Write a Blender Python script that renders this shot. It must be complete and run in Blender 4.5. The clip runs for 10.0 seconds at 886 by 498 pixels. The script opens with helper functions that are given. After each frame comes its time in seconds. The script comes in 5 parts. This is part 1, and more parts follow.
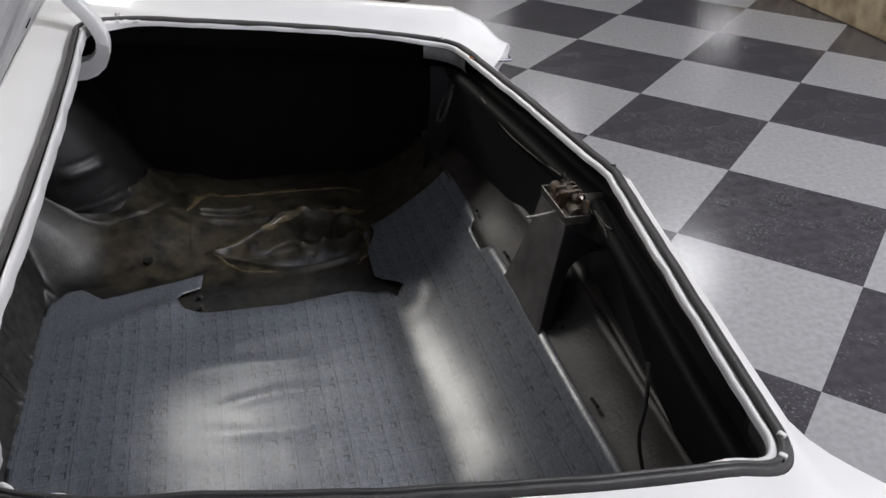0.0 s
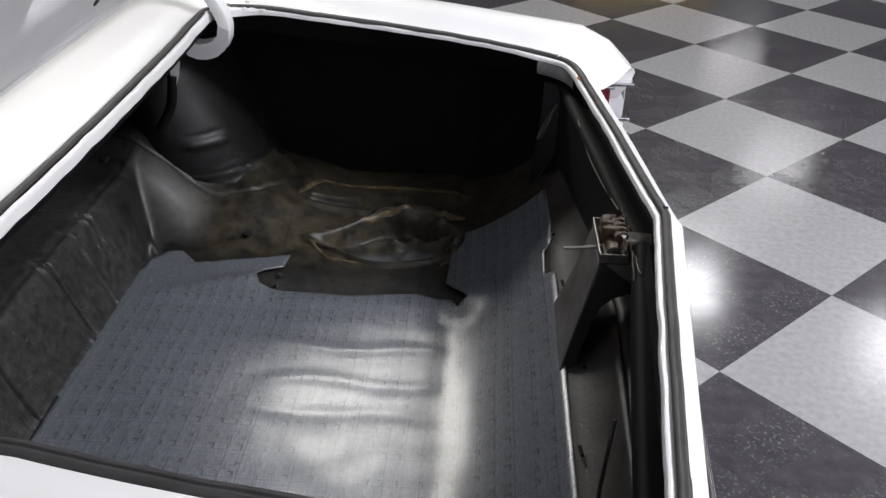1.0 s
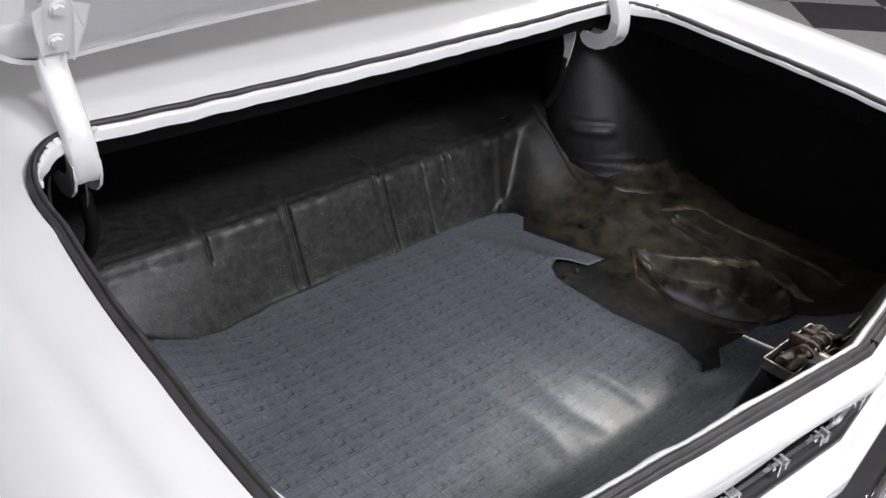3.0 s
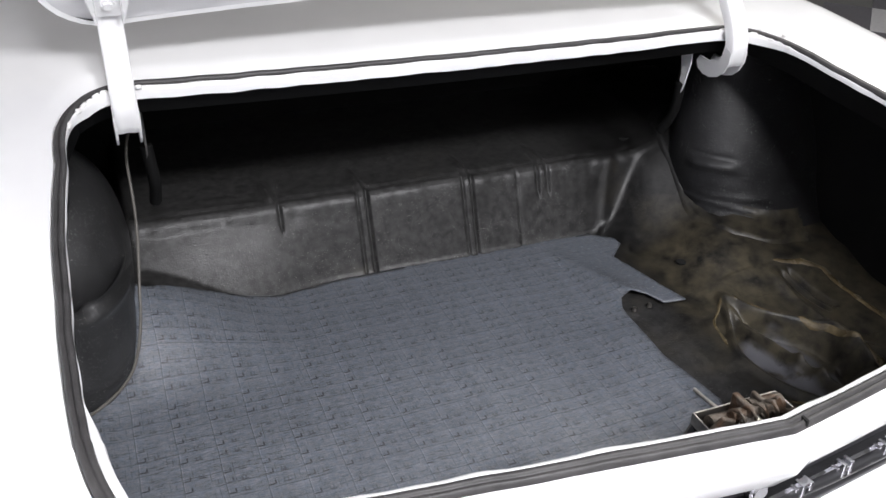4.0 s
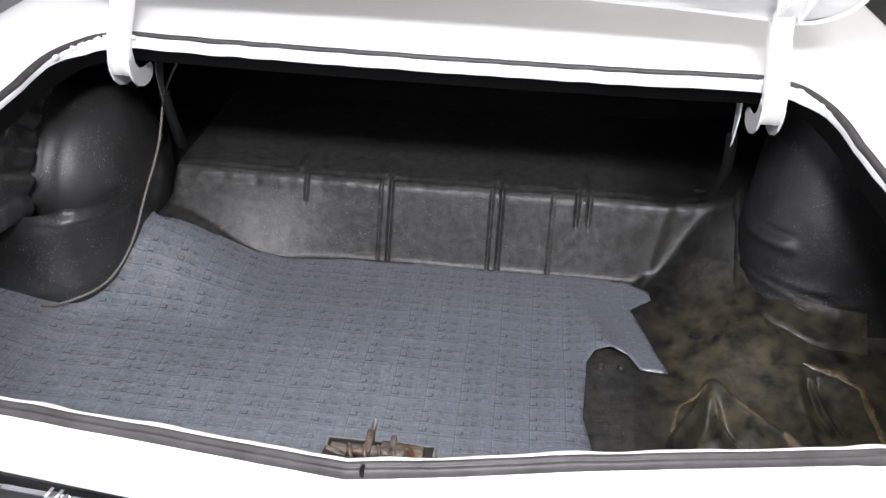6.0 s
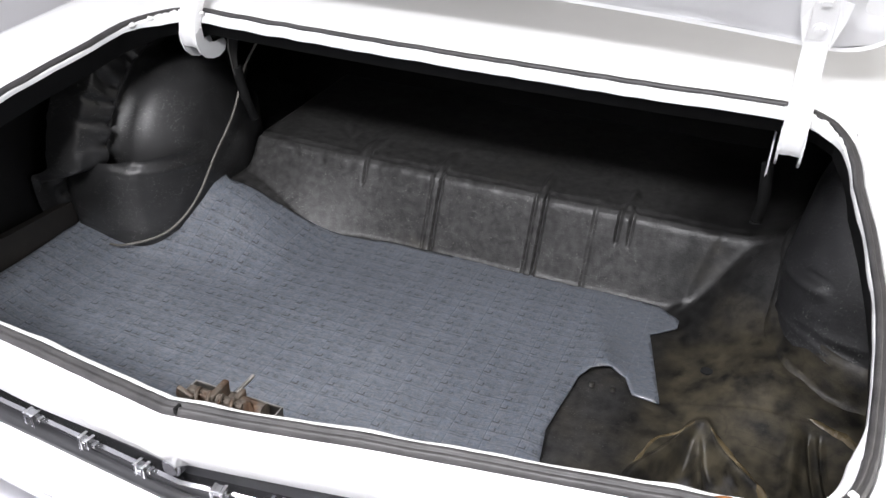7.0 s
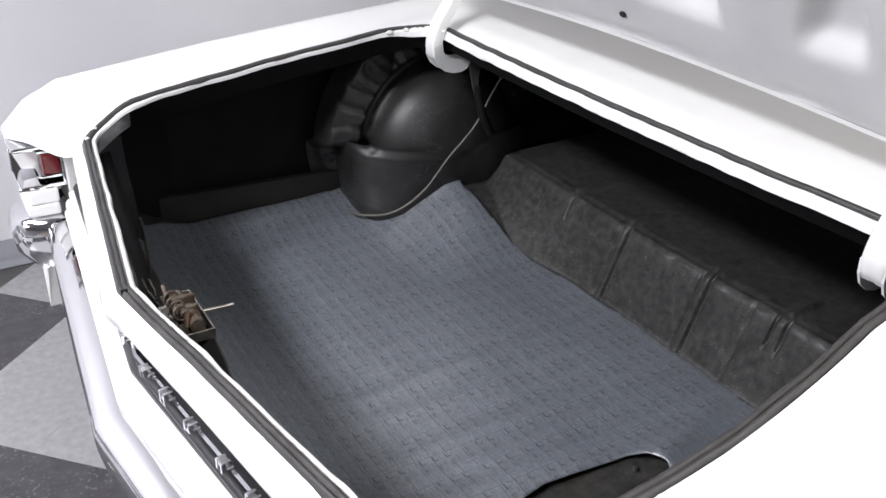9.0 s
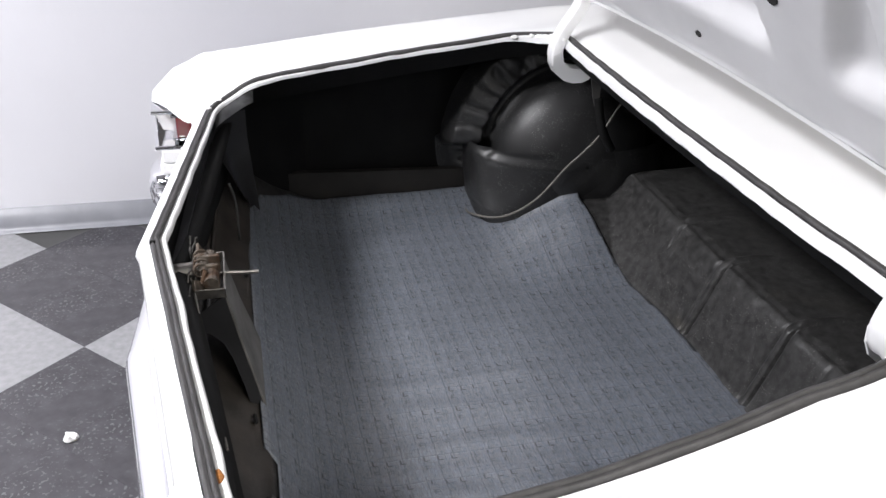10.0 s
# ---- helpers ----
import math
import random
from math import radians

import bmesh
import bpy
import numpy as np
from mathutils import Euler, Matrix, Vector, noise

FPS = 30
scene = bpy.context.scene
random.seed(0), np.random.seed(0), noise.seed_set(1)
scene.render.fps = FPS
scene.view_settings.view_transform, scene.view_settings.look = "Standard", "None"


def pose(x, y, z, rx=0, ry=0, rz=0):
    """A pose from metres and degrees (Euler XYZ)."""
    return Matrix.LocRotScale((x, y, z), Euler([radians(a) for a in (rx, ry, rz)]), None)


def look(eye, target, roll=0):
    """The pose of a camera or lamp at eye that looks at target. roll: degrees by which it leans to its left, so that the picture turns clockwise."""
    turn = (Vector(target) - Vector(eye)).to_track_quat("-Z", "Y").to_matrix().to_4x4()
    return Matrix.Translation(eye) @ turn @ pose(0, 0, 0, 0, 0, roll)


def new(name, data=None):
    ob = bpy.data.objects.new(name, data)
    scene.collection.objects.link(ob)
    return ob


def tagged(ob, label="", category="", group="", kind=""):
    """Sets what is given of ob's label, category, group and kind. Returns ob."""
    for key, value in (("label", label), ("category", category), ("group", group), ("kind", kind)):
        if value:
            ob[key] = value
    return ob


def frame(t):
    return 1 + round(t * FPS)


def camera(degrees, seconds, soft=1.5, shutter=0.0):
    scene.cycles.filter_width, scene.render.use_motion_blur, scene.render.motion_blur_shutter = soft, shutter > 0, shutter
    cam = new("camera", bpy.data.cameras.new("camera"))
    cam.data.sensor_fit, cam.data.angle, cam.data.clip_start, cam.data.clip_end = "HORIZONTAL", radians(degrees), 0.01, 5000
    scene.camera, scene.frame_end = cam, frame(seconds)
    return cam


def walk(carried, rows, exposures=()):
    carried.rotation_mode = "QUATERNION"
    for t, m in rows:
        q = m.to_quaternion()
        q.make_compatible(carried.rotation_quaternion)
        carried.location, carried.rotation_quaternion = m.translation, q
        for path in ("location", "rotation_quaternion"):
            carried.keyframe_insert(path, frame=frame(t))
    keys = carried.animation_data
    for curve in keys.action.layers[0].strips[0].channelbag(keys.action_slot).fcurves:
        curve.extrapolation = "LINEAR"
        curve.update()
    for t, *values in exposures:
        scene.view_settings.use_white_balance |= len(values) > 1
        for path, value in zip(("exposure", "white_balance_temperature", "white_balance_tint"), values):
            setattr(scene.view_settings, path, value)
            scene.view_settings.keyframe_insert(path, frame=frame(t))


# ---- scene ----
from mathutils.geometry import delaunay_2d_cdt

cam = camera(53.9, 10.0)
PATH = [
    (0, (-1.216, 0.66, 1.467), (0.444, 0.223, 0.44), 1.2),
    (0.5, (-1.222, 0.504, 1.471), (0.48, 0.29, 0.442), 1.4),
    (1, (-1.229, 0.345, 1.477), (0.488, 0.415, 0.453), 1.7),
    (1.5, (-1.212, 0.186, 1.473), (0.464, 0.568, 0.451), 1.7),
    (2, (-1.147, 0.022, 1.461), (0.42, 0.739, 0.446), 1.7),
    (2.5, (-1.064, -0.101, 1.462), (0.343, 0.884, 0.437), 2.2),
    (3, (-0.962, -0.225, 1.456), (0.201, 1.036, 0.428), 2.4),
    (4.3, (-0.515, -0.492, 1.446), (0.021, 1.149, 0.430), 2.2),
    (4.5, (-0.439, -0.507, 1.451), (0.009, 1.155, 0.432), 2.4),
    (5, (-0.252, -0.534, 1.452), (-0.003, 1.17, 0.436), 2.4),
    (5.5, (-0.066, -0.559, 1.45), (-0.019, 1.165, 0.438), 2.3),
    (6.8, (0.428, -0.527, 1.446), (-0.089, 1.124, 0.443), 2.4),
    (7, (0.506, -0.501, 1.454), (-0.123, 1.104, 0.439), 2.2),
    (7.5, (0.678, -0.45, 1.463), (-0.182, 1.038, 0.441), 2.2),
    (8, (0.845, -0.368, 1.459), (-0.182, 0.985, 0.478), 2.1),
    (8.5, (0.99, -0.237, 1.474), (-0.291, 0.946, 0.495), 1.4),
    (9, (1.085, -0.13, 1.465), (-0.402, 0.814, 0.518), 1.9),
    (9.5, (1.167, 0.022, 1.468), (-0.465, 0.691, 0.526), 1.9),
    (10, (1.229, 0.188, 1.468), (-0.478, 0.621, 0.52), 2.0),
]
walk(cam, [(t, look(eye, target, roll)) for t, eye, target, roll in PATH], [(0, -1.25), (0.5, -1.05), (1.0, -0.9), (1.5, -0.82), (2.0, -0.88), (3.0, -0.9), (4.5, -0.22), (5.5, -0.03), (7.5, -0.18), (8.5, -0.34), (9, -0.41), (10, -0.37)])

# ---- light ----
scene.view_settings.exposure = 0.0
world = bpy.data.worlds.new("room_air")
scene.world = world
world.use_nodes = True
world.node_tree.nodes["Background"].inputs[0].default_value = (0.75, 0.8, 0.9, 1)
world.node_tree.nodes["Background"].inputs[1].default_value = 0.02


LAMPS = []


def ceiling_lamp(x, y, z, w, h, power, tint=(1.0, 0.992, 1.03)):
    data = bpy.data.lights.new("ceiling_lamp", "AREA")
    data.shape, data.size, data.size_y, data.energy = "RECTANGLE", w, h, power
    data.color = tint
    ob = new("ceiling_lamp", data)
    ob.matrix_world = pose(x, y, z)
    LAMPS.append((x, y, w, h))
    return ob


CEIL = 3.3
ceiling_lamp(-0.5, -2.05, CEIL - 0.03, 0.6, 0.7, 135)
ceiling_lamp(0.6, -2.15, CEIL - 0.03, 0.7, 0.8, 225)
ceiling_lamp(0.5, -4.8, CEIL - 0.03, 1.2, 1.2, 70)
ceiling_lamp(3.3, 1.8, CEIL - 0.03, 1.0, 2.1, 215, (1.0, 0.97, 0.92))
ceiling_lamp(6.2, -1.6, CEIL - 0.03, 0.7, 1.0, 120)
ceiling_lamp(0.5, -8.2, CEIL - 0.03, 1.2, 1.2, 110)
ceiling_lamp(9.2, -3.5, CEIL - 0.03, 0.3, 0.8, 28)
ceiling_lamp(13.4, -3.9, CEIL - 0.03, 0.3, 0.8, 28)
ceiling_lamp(12.9, -8.2, CEIL - 0.03, 0.3, 0.8, 28)
ceiling_lamp(5.4, -3.6, CEIL - 0.03, 0.6, 0.6, 55)


# ---- materials ----
def material(name, color, rough=0.5, metal=0.0, vary=0.0, scale=20.0, bump=0.0, bump_scale=200.0, coat=0.0, second=None, second_amount=0.5, second_scale=4.0, spots=None, spot_scale=300.0, spot_level=0.72):
    """A principled surface: colour varied at two scales, bump, and light specks."""
    m = bpy.data.materials.new(name)
    m.use_nodes = True
    nt = m.node_tree
    n, link = nt.nodes, nt.links.new
    b = n["Principled BSDF"]
    b.inputs["Roughness"].default_value, b.inputs["Metallic"].default_value = rough, metal
    b.inputs["Coat Weight"].default_value = coat
    b.inputs["Coat Roughness"].default_value = 0.04
    tc = n.new("ShaderNodeTexCoord")
    col = n.new("ShaderNodeRGB")
    col.outputs[0].default_value = (*color, 1)
    out = col.outputs[0]

    def noise_node(sc, detail=6):
        q = n.new("ShaderNodeTexNoise")
        q.inputs["Scale"].default_value, q.inputs["Detail"].default_value = sc, detail
        link(tc.outputs["Object"], q.inputs["Vector"])
        return q

    def mixed(fac, a, bcol, kind="MIX"):
        q = n.new("ShaderNodeMix")
        q.data_type, q.blend_type = "RGBA", kind
        link(fac, q.inputs["Factor"])
        link(a, q.inputs["A"])
        if isinstance(bcol, tuple):
            q.inputs["B"].default_value = (*bcol, 1)
        else:
            link(bcol, q.inputs["B"])
        return q.outputs["Result"]

    def ramp(src, lo, hi):
        q = n.new("ShaderNodeMapRange")
        q.inputs["From Min"].default_value, q.inputs["From Max"].default_value = lo, hi
        link(src, q.inputs["Value"])
        return q.outputs["Result"]

    if second:
        r = ramp(noise_node(second_scale, 8).outputs["Fac"], 0.62 - second_amount * 0.3, 0.78 - second_amount * 0.3)
        out = mixed(r, out, second)
    if vary:
        r = noise_node(scale)
        q = n.new("ShaderNodeMapRange")
        q.inputs["From Min"].default_value, q.inputs["From Max"].default_value = 0.3, 0.7
        q.inputs["To Min"].default_value, q.inputs["To Max"].default_value = 1 - vary, 1 + vary
        link(r.outputs["Fac"], q.inputs["Value"])
        h = n.new("ShaderNodeVectorMath")
        h.operation = "SCALE"
        link(out, h.inputs[0])
        link(q.outputs["Result"], h.inputs["Scale"])
        out = h.outputs["Vector"]
    if spots:
        r = ramp(noise_node(spot_scale, 2).outputs["Fac"], spot_level, spot_level + 0.04)
        near_by = n.new("ShaderNodeMath")
        near_by.operation = "MULTIPLY"
        link(r, near_by.inputs[0])
        link(ramp(noise_node(spot_scale * 0.05, 3).outputs["Fac"], 0.42, 0.62), near_by.inputs[1])
        r = near_by.outputs[0]
        out = mixed(r, out, spots)
    link(out, b.inputs["Base Color"])
    if vary:
        r2 = noise_node(scale * 0.35)
        q = n.new("ShaderNodeMapRange")
        q.inputs["To Min"].default_value, q.inputs["To Max"].default_value = max(0.02, rough - vary * 0.35), min(1, rough + vary * 0.35)
        link(r2.outputs["Fac"], q.inputs["Value"])
        link(q.outputs["Result"], b.inputs["Roughness"])
    if bump:
        nb = noise_node(bump_scale, 5)
        bp = n.new("ShaderNodeBump")
        bp.inputs["Strength"].default_value, bp.inputs["Distance"].default_value = bump, 0.004
        link(nb.outputs["Fac"], bp.inputs["Height"])
        link(bp.outputs["Normal"], b.inputs["Normal"])
    return m


PAINT = material("white_paint", (0.84, 0.84, 0.84), 0.35, vary=0.03, scale=6, coat=0.6)
LIDPAINT = material("inner_lid_paint", (0.62, 0.62, 0.63), 0.4, vary=0.05, scale=9, coat=0.2)
RUBBER = material("seal_rubber", (0.045, 0.043, 0.043), 0.5, vary=0.3, scale=40, bump=0.15, bump_scale=300)
UNDERCOAT = material("black_undercoat", (0.014, 0.014, 0.015), 0.46, vary=0.25, scale=25, bump=0.12, bump_scale=160, spots=(0.3, 0.3, 0.28), spot_scale=460, spot_level=0.66)
DUSTCOAT = material("dusty_undercoat", (0.021, 0.021, 0.0215), 0.41, vary=0.4, scale=9, bump=0.12, bump_scale=160, spots=(0.36, 0.36, 0.34), spot_scale=460, spot_level=0.66)


def floor_pan():
    """Dark undercoat, dusted olive brown on the right of the boot."""
    m = material("floor_pan", (0.031, 0.0305, 0.030), 0.42, vary=0.5, scale=60, bump=0.14, bump_scale=280, spots=(0.22, 0.215, 0.20), spot_scale=420, spot_level=0.665)
    nt = m.node_tree
    n, link = nt.nodes, nt.links.new
    b = n["Principled BSDF"]
    b.inputs["Specular IOR Level"].default_value = 0.36
    tc = n["Texture Coordinate"]
    base = b.inputs["Base Color"].links[0].from_socket

    def wob(sc, detail):
        q = n.new("ShaderNodeTexNoise")
        q.inputs["Scale"].default_value, q.inputs["Detail"].default_value = sc, detail
        link(tc.outputs["Object"], q.inputs["Vector"])
        return q.outputs["Fac"]

    def calc(op, a, c):
        q = n.new("ShaderNodeMath")
        q.operation = op
        for i, v in enumerate((a, c)):
            if isinstance(v, (int, float)):
                q.inputs[i].default_value = v
            else:
                link(v, q.inputs[i])
        return q.outputs[0]

    def span(v, a, c):
        q = n.new("ShaderNodeMapRange")
        q.inputs["From Min"].default_value, q.inputs["From Max"].default_value = a, c
        link(v, q.inputs["Value"])
        return q.outputs["Result"]

    sep = n.new("ShaderNodeSeparateXYZ")
    link(tc.outputs["Object"], sep.inputs[0])
    region = calc("ADD", calc("MULTIPLY", span(sep.outputs["X"], 0.22, 0.52), span(sep.outputs["Y"], 1.12, 0.80)), calc("MULTIPLY", calc("SUBTRACT", wob(7, 6), 0.5), 1.6))
    dust = calc("MULTIPLY", span(region, 0.2, 1.0), span(wob(30, 10), 0.30, 0.68))
    mix = n.new("ShaderNodeMix")
    mix.data_type = "RGBA"
    mix.inputs["B"].default_value = (0.070, 0.060, 0.040, 1)
    link(dust, mix.inputs["Factor"])
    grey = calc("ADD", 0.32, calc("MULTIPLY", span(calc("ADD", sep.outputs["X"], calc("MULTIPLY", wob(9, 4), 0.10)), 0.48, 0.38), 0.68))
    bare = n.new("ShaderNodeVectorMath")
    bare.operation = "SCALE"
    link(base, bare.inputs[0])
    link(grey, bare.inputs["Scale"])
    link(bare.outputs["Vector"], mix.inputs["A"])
    bend = n.new("ShaderNodeVectorMath")
    bend.operation = "MULTIPLY_ADD"
    warp = n.new("ShaderNodeTexNoise")
    warp.inputs["Scale"].default_value, warp.inputs["Detail"].default_value = 18, 5
    link(tc.outputs["Object"], warp.inputs["Vector"])
    link(warp.outputs["Color"], bend.inputs[0])
    bend.inputs[1].default_value = (0.06, 0.06, 0.06)
    link(tc.outputs["Object"], bend.inputs[2])
    cell = n.new("ShaderNodeTexVoronoi")
    cell.feature = "DISTANCE_TO_EDGE"
    cell.inputs["Scale"].default_value = 9
    link(bend.outputs["Vector"], cell.inputs["Vector"])
    crack = calc("MULTIPLY", span(cell.outputs["Distance"], 0.014, 0.004), span(wob(6, 3), 0.50, 0.56))
    dark = n.new("ShaderNodeVectorMath")
    dark.operation = "SCALE"
    link(mix.outputs["Result"], dark.inputs[0])
    link(calc("SUBTRACT", 1.0, calc("MULTIPLY", crack, 0.3)), dark.inputs["Scale"])
    # bare grey paint on the two faces inside the well, tan along the ridge between them
    ex = calc("MULTIPLY", calc("SUBTRACT", sep.outputs["X"], 0.535), 11.0)
    ey = calc("MULTIPLY", calc("SUBTRACT", sep.outputs["Y"], 0.54), 7.6)
    inside = span(calc("ADD", calc("ADD", calc("MULTIPLY", ex, ex), calc("MULTIPLY", ey, ey)), calc("MULTIPLY", wob(24, 5), 0.5)), 1.05, 0.80)
    ridge = calc("ABSOLUTE", calc("ADD", calc("SUBTRACT", sep.outputs["X"], 0.545), calc("MULTIPLY", calc("SUBTRACT", sep.outputs["Y"], 0.542), 0.2)), 0.0)
    inside = calc("MULTIPLY", calc("MULTIPLY", inside, span(ridge, 0.010, 0.018)), span(wob(40, 6), 0.32, 0.5))
    bared = n.new("ShaderNodeMix")
    bared.data_type = "RGBA"
    bared.inputs["B"].default_value = (0.105, 0.105, 0.115, 1)
    link(inside, bared.inputs["Factor"])
    link(dark.outputs["Vector"], bared.inputs["A"])
    link(bared.outputs["Result"], b.inputs["Base Color"])
    return m


FLOORPAN = floor_pan()
SILL = material("dusty_primer", (0.034, 0.029, 0.025), 0.5, vary=0.5, scale=16, second=(0.022, 0.020, 0.019), second_amount=0.45, second_scale=9, bump=0.2, bump_scale=150)
SIDEDUST = material("brown_side_dust", (0.017, 0.015, 0.013), 0.6, vary=0.4, scale=12)
SEALANT = material("tan_sealant", (0.105, 0.082, 0.046), 0.27, vary=0.45, scale=40, bump=0.4, bump_scale=160)
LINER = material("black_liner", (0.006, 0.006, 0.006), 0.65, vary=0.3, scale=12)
UNDERCOAT.node_tree.nodes["Principled BSDF"].inputs["Specular IOR Level"].default_value = 0.42
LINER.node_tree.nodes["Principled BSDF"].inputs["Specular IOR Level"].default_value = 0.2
TRIM = material("bright_trim", (0.30, 0.30, 0.31), 0.22, 1.0, vary=0.1, scale=12)
CHROME = material("chrome", (0.85, 0.85, 0.87), 0.06, 1.0, vary=0.02, scale=8)
STEEL = material("dull_steel", (0.42, 0.40, 0.37), 0.4, 1.0, vary=0.3, scale=60, bump=0.2, bump_scale=250)
BLACKPAINT = material("black_paint", (0.02, 0.02, 0.022), 0.35, vary=0.2, scale=20)
RED = material("red_lens", (0.13, 0.006, 0.010), 0.12, vary=0.1, scale=80)


def woven_mat():
    """Embossed linen weave with broken seams along y and short cross ticks."""
    m = bpy.data.materials.new("blue_grey_mat")
    m.use_nodes = True
    nt = m.node_tree
    n, link = nt.nodes, nt.links.new
    b = n["Principled BSDF"]
    tc = n.new("ShaderNodeTexCoord")

    def noise_at(scale_xyz, sc, detail=4):
        mp = n.new("ShaderNodeMapping")
        mp.inputs["Scale"].default_value = scale_xyz
        link(tc.outputs["Object"], mp.inputs["Vector"])
        q = n.new("ShaderNodeTexNoise")
        q.inputs["Scale"].default_value, q.inputs["Detail"].default_value = sc, detail
        link(mp.outputs["Vector"], q.inputs["Vector"])
        return q.outputs["Fac"]

    def calc(op, a, c=None, d=None):
        q = n.new("ShaderNodeMath")
        q.operation = op
        for i, v in enumerate((a, c, d)):
            if v is None:
                continue
            if isinstance(v, (int, float)):
                q.inputs[i].default_value = v
            else:
                link(v, q.inputs[i])
        return q.outputs[0]

    def span(v, a, c, lo=0.0, hi=1.0):
        q = n.new("ShaderNodeMapRange")
        for k, val in (("From Min", a), ("From Max", c), ("To Min", lo), ("To Max", hi)):
            q.inputs[k].default_value = val
        link(v, q.inputs["Value"])
        return q.outputs["Result"]

    sep = n.new("ShaderNodeSeparateXYZ")
    link(tc.outputs["Object"], sep.inputs[0])
    wob = noise_at((1, 1, 1), 9, 2)
    x = calc("ADD", sep.outputs["X"], calc("MULTIPLY", wob, 0.006))
    y = calc("ADD", sep.outputs["Y"], calc("MULTIPLY", wob, 0.006))
    px = calc("FRACT", calc("DIVIDE", x, 0.061))
    py = calc("FRACT", calc("DIVIDE", y, 0.088))

    def near(v, mid, w):
        """One within w of mid, falling off over a further half of it."""
        return span(calc("ABSOLUTE", calc("SUBTRACT", v, mid)), w * 1.5, w * 0.7)

    def most(*vs):
        out = vs[0]
        for v in vs[1:]:
            out = calc("MAXIMUM", out, v)
        return out

    fade = span(noise_at((1, 1, 1), 45, 3), 0.36, 0.50, 0.35, 1.0)
    seam = calc("MULTIPLY", near(px, 0.03, 0.013), span(noise_at((1, 0.4, 1), 60, 2), 0.34, 0.46, 0.3, 1.0))
    rim = near(px, 0.062, 0.012)
    rows = most(near(py, 0.12, 0.016), near(py, 0.39, 0.016), near(py, 0.66, 0.016))
    stroke = calc("MULTIPLY", near(px, 0.225, 0.019), most(near(py, 0.165, 0.05), near(py, 0.435, 0.05), near(py, 0.705, 0.05)))
    tick = most(calc("MULTIPLY", rows, near(px, 0.13, 0.10)), stroke)
    knot = calc("MULTIPLY", calc("SUBTRACT", near(px, 0.5, 0.055), near(px, 0.5, 0.028)), most(near(py, 0.16, 0.05), near(py, 0.43, 0.05), near(py, 0.70, 0.05)))
    knot2 = calc("MULTIPLY", rows, near(px, 0.52, 0.09))
    weak = calc("MULTIPLY", most(near(px, 0.30, 0.012), near(px, 0.72, 0.012), near(px, 0.86, 0.012)), span(noise_at((1, 0.3, 1), 130, 2), 0.5, 0.62, 0.0, 0.5))
    cross = calc("MULTIPLY", near(calc("FRACT", calc("DIVIDE", y, 0.0293)), 0.15, 0.035), span(noise_at((0.5, 1, 1), 70, 2), 0.36, 0.5, 0.1, 0.6))
    lines = most(cross, calc("MULTIPLY", seam, 0.55), calc("MULTIPLY", tick, fade), calc("MULTIPLY", most(knot, knot2), calc("MULTIPLY", fade, 0.7)), weak)
    weft = noise_at((0.16, 1.5, 1), 420, 3)
    warp = noise_at((1.5, 0.2, 1), 380, 3)
    cloth = calc("MULTIPLY", calc("ADD", span(weft, 0.28, 0.72), calc("MULTIPLY", span(warp, 0.3, 0.7), 0.45)), 0.69)
    dash = calc("MULTIPLY", span(noise_at((0.22, 1.7, 1), 330, 1), 0.60, 0.67), 0.38)
    plaid = calc("MULTIPLY", span(calc("ABSOLUTE", calc("SUBTRACT", px, 0.42)), 0.30, 0.12), 0.05)
    plaid = calc("ADD", plaid, calc("MULTIPLY", span(calc("ABSOLUTE", calc("SUBTRACT", calc("FRACT", calc("DIVIDE", y, 0.0293)), 0.5)), 0.30, 0.15), 0.10))
    across = calc("SUBTRACT", sep.outputs["X"], calc("MULTIPLY_ADD", calc("SUBTRACT", 1.0, sep.outputs["Y"]), 0.38, 0.255))
    worn = calc("MULTIPLY", calc("MULTIPLY", span(across, 0.0, 0.03), span(sep.outputs["Y"], 0.72, 0.78)), 0.75)
    lines = calc("MULTIPLY", lines, calc("SUBTRACT", 1.0, worn))
    tone = calc("SUBTRACT", span(cloth, 0.1, 0.9, 0.62, 1.46), plaid)
    tone = calc("ADD", calc("MULTIPLY", tone, calc("SUBTRACT", 1.0, worn)), calc("MULTIPLY", worn, 0.86))
    tone = calc("MULTIPLY", tone, calc("SUBTRACT", 1.0, dash))
    tone = calc("MULTIPLY", tone, calc("SUBTRACT", 1.0, calc("MULTIPLY", lines, 0.70)))
    tone = calc("MULTIPLY", tone, calc("ADD", 1.0, calc("MULTIPLY", rim, 0.25)))
    tone = calc("MULTIPLY", tone, span(noise_at((1, 1, 1), 5, 3), 0.3, 0.7, 0.93, 1.07))
    mix = n.new("ShaderNodeMix")
    mix.data_type = "RGBA"
    mix.inputs["A"].default_value, mix.inputs["B"].default_value = (0.165, 0.174, 0.192, 1), (0.132, 0.152, 0.183, 1)
    link(span(noise_at((0.8, 1.0, 1), 120, 3), 0.35, 0.65), mix.inputs["Factor"])
    sc = n.new("ShaderNodeVectorMath")
    sc.operation = "SCALE"
    link(mix.outputs["Result"], sc.inputs[0])
    link(tone, sc.inputs["Scale"])
    link(sc.outputs["Vector"], b.inputs["Base Color"])
    link(span(cloth, 0.0, 1.0, 0.30, 0.21), b.inputs["Roughness"])
    b.inputs["Specular IOR Level"].default_value = 0.72
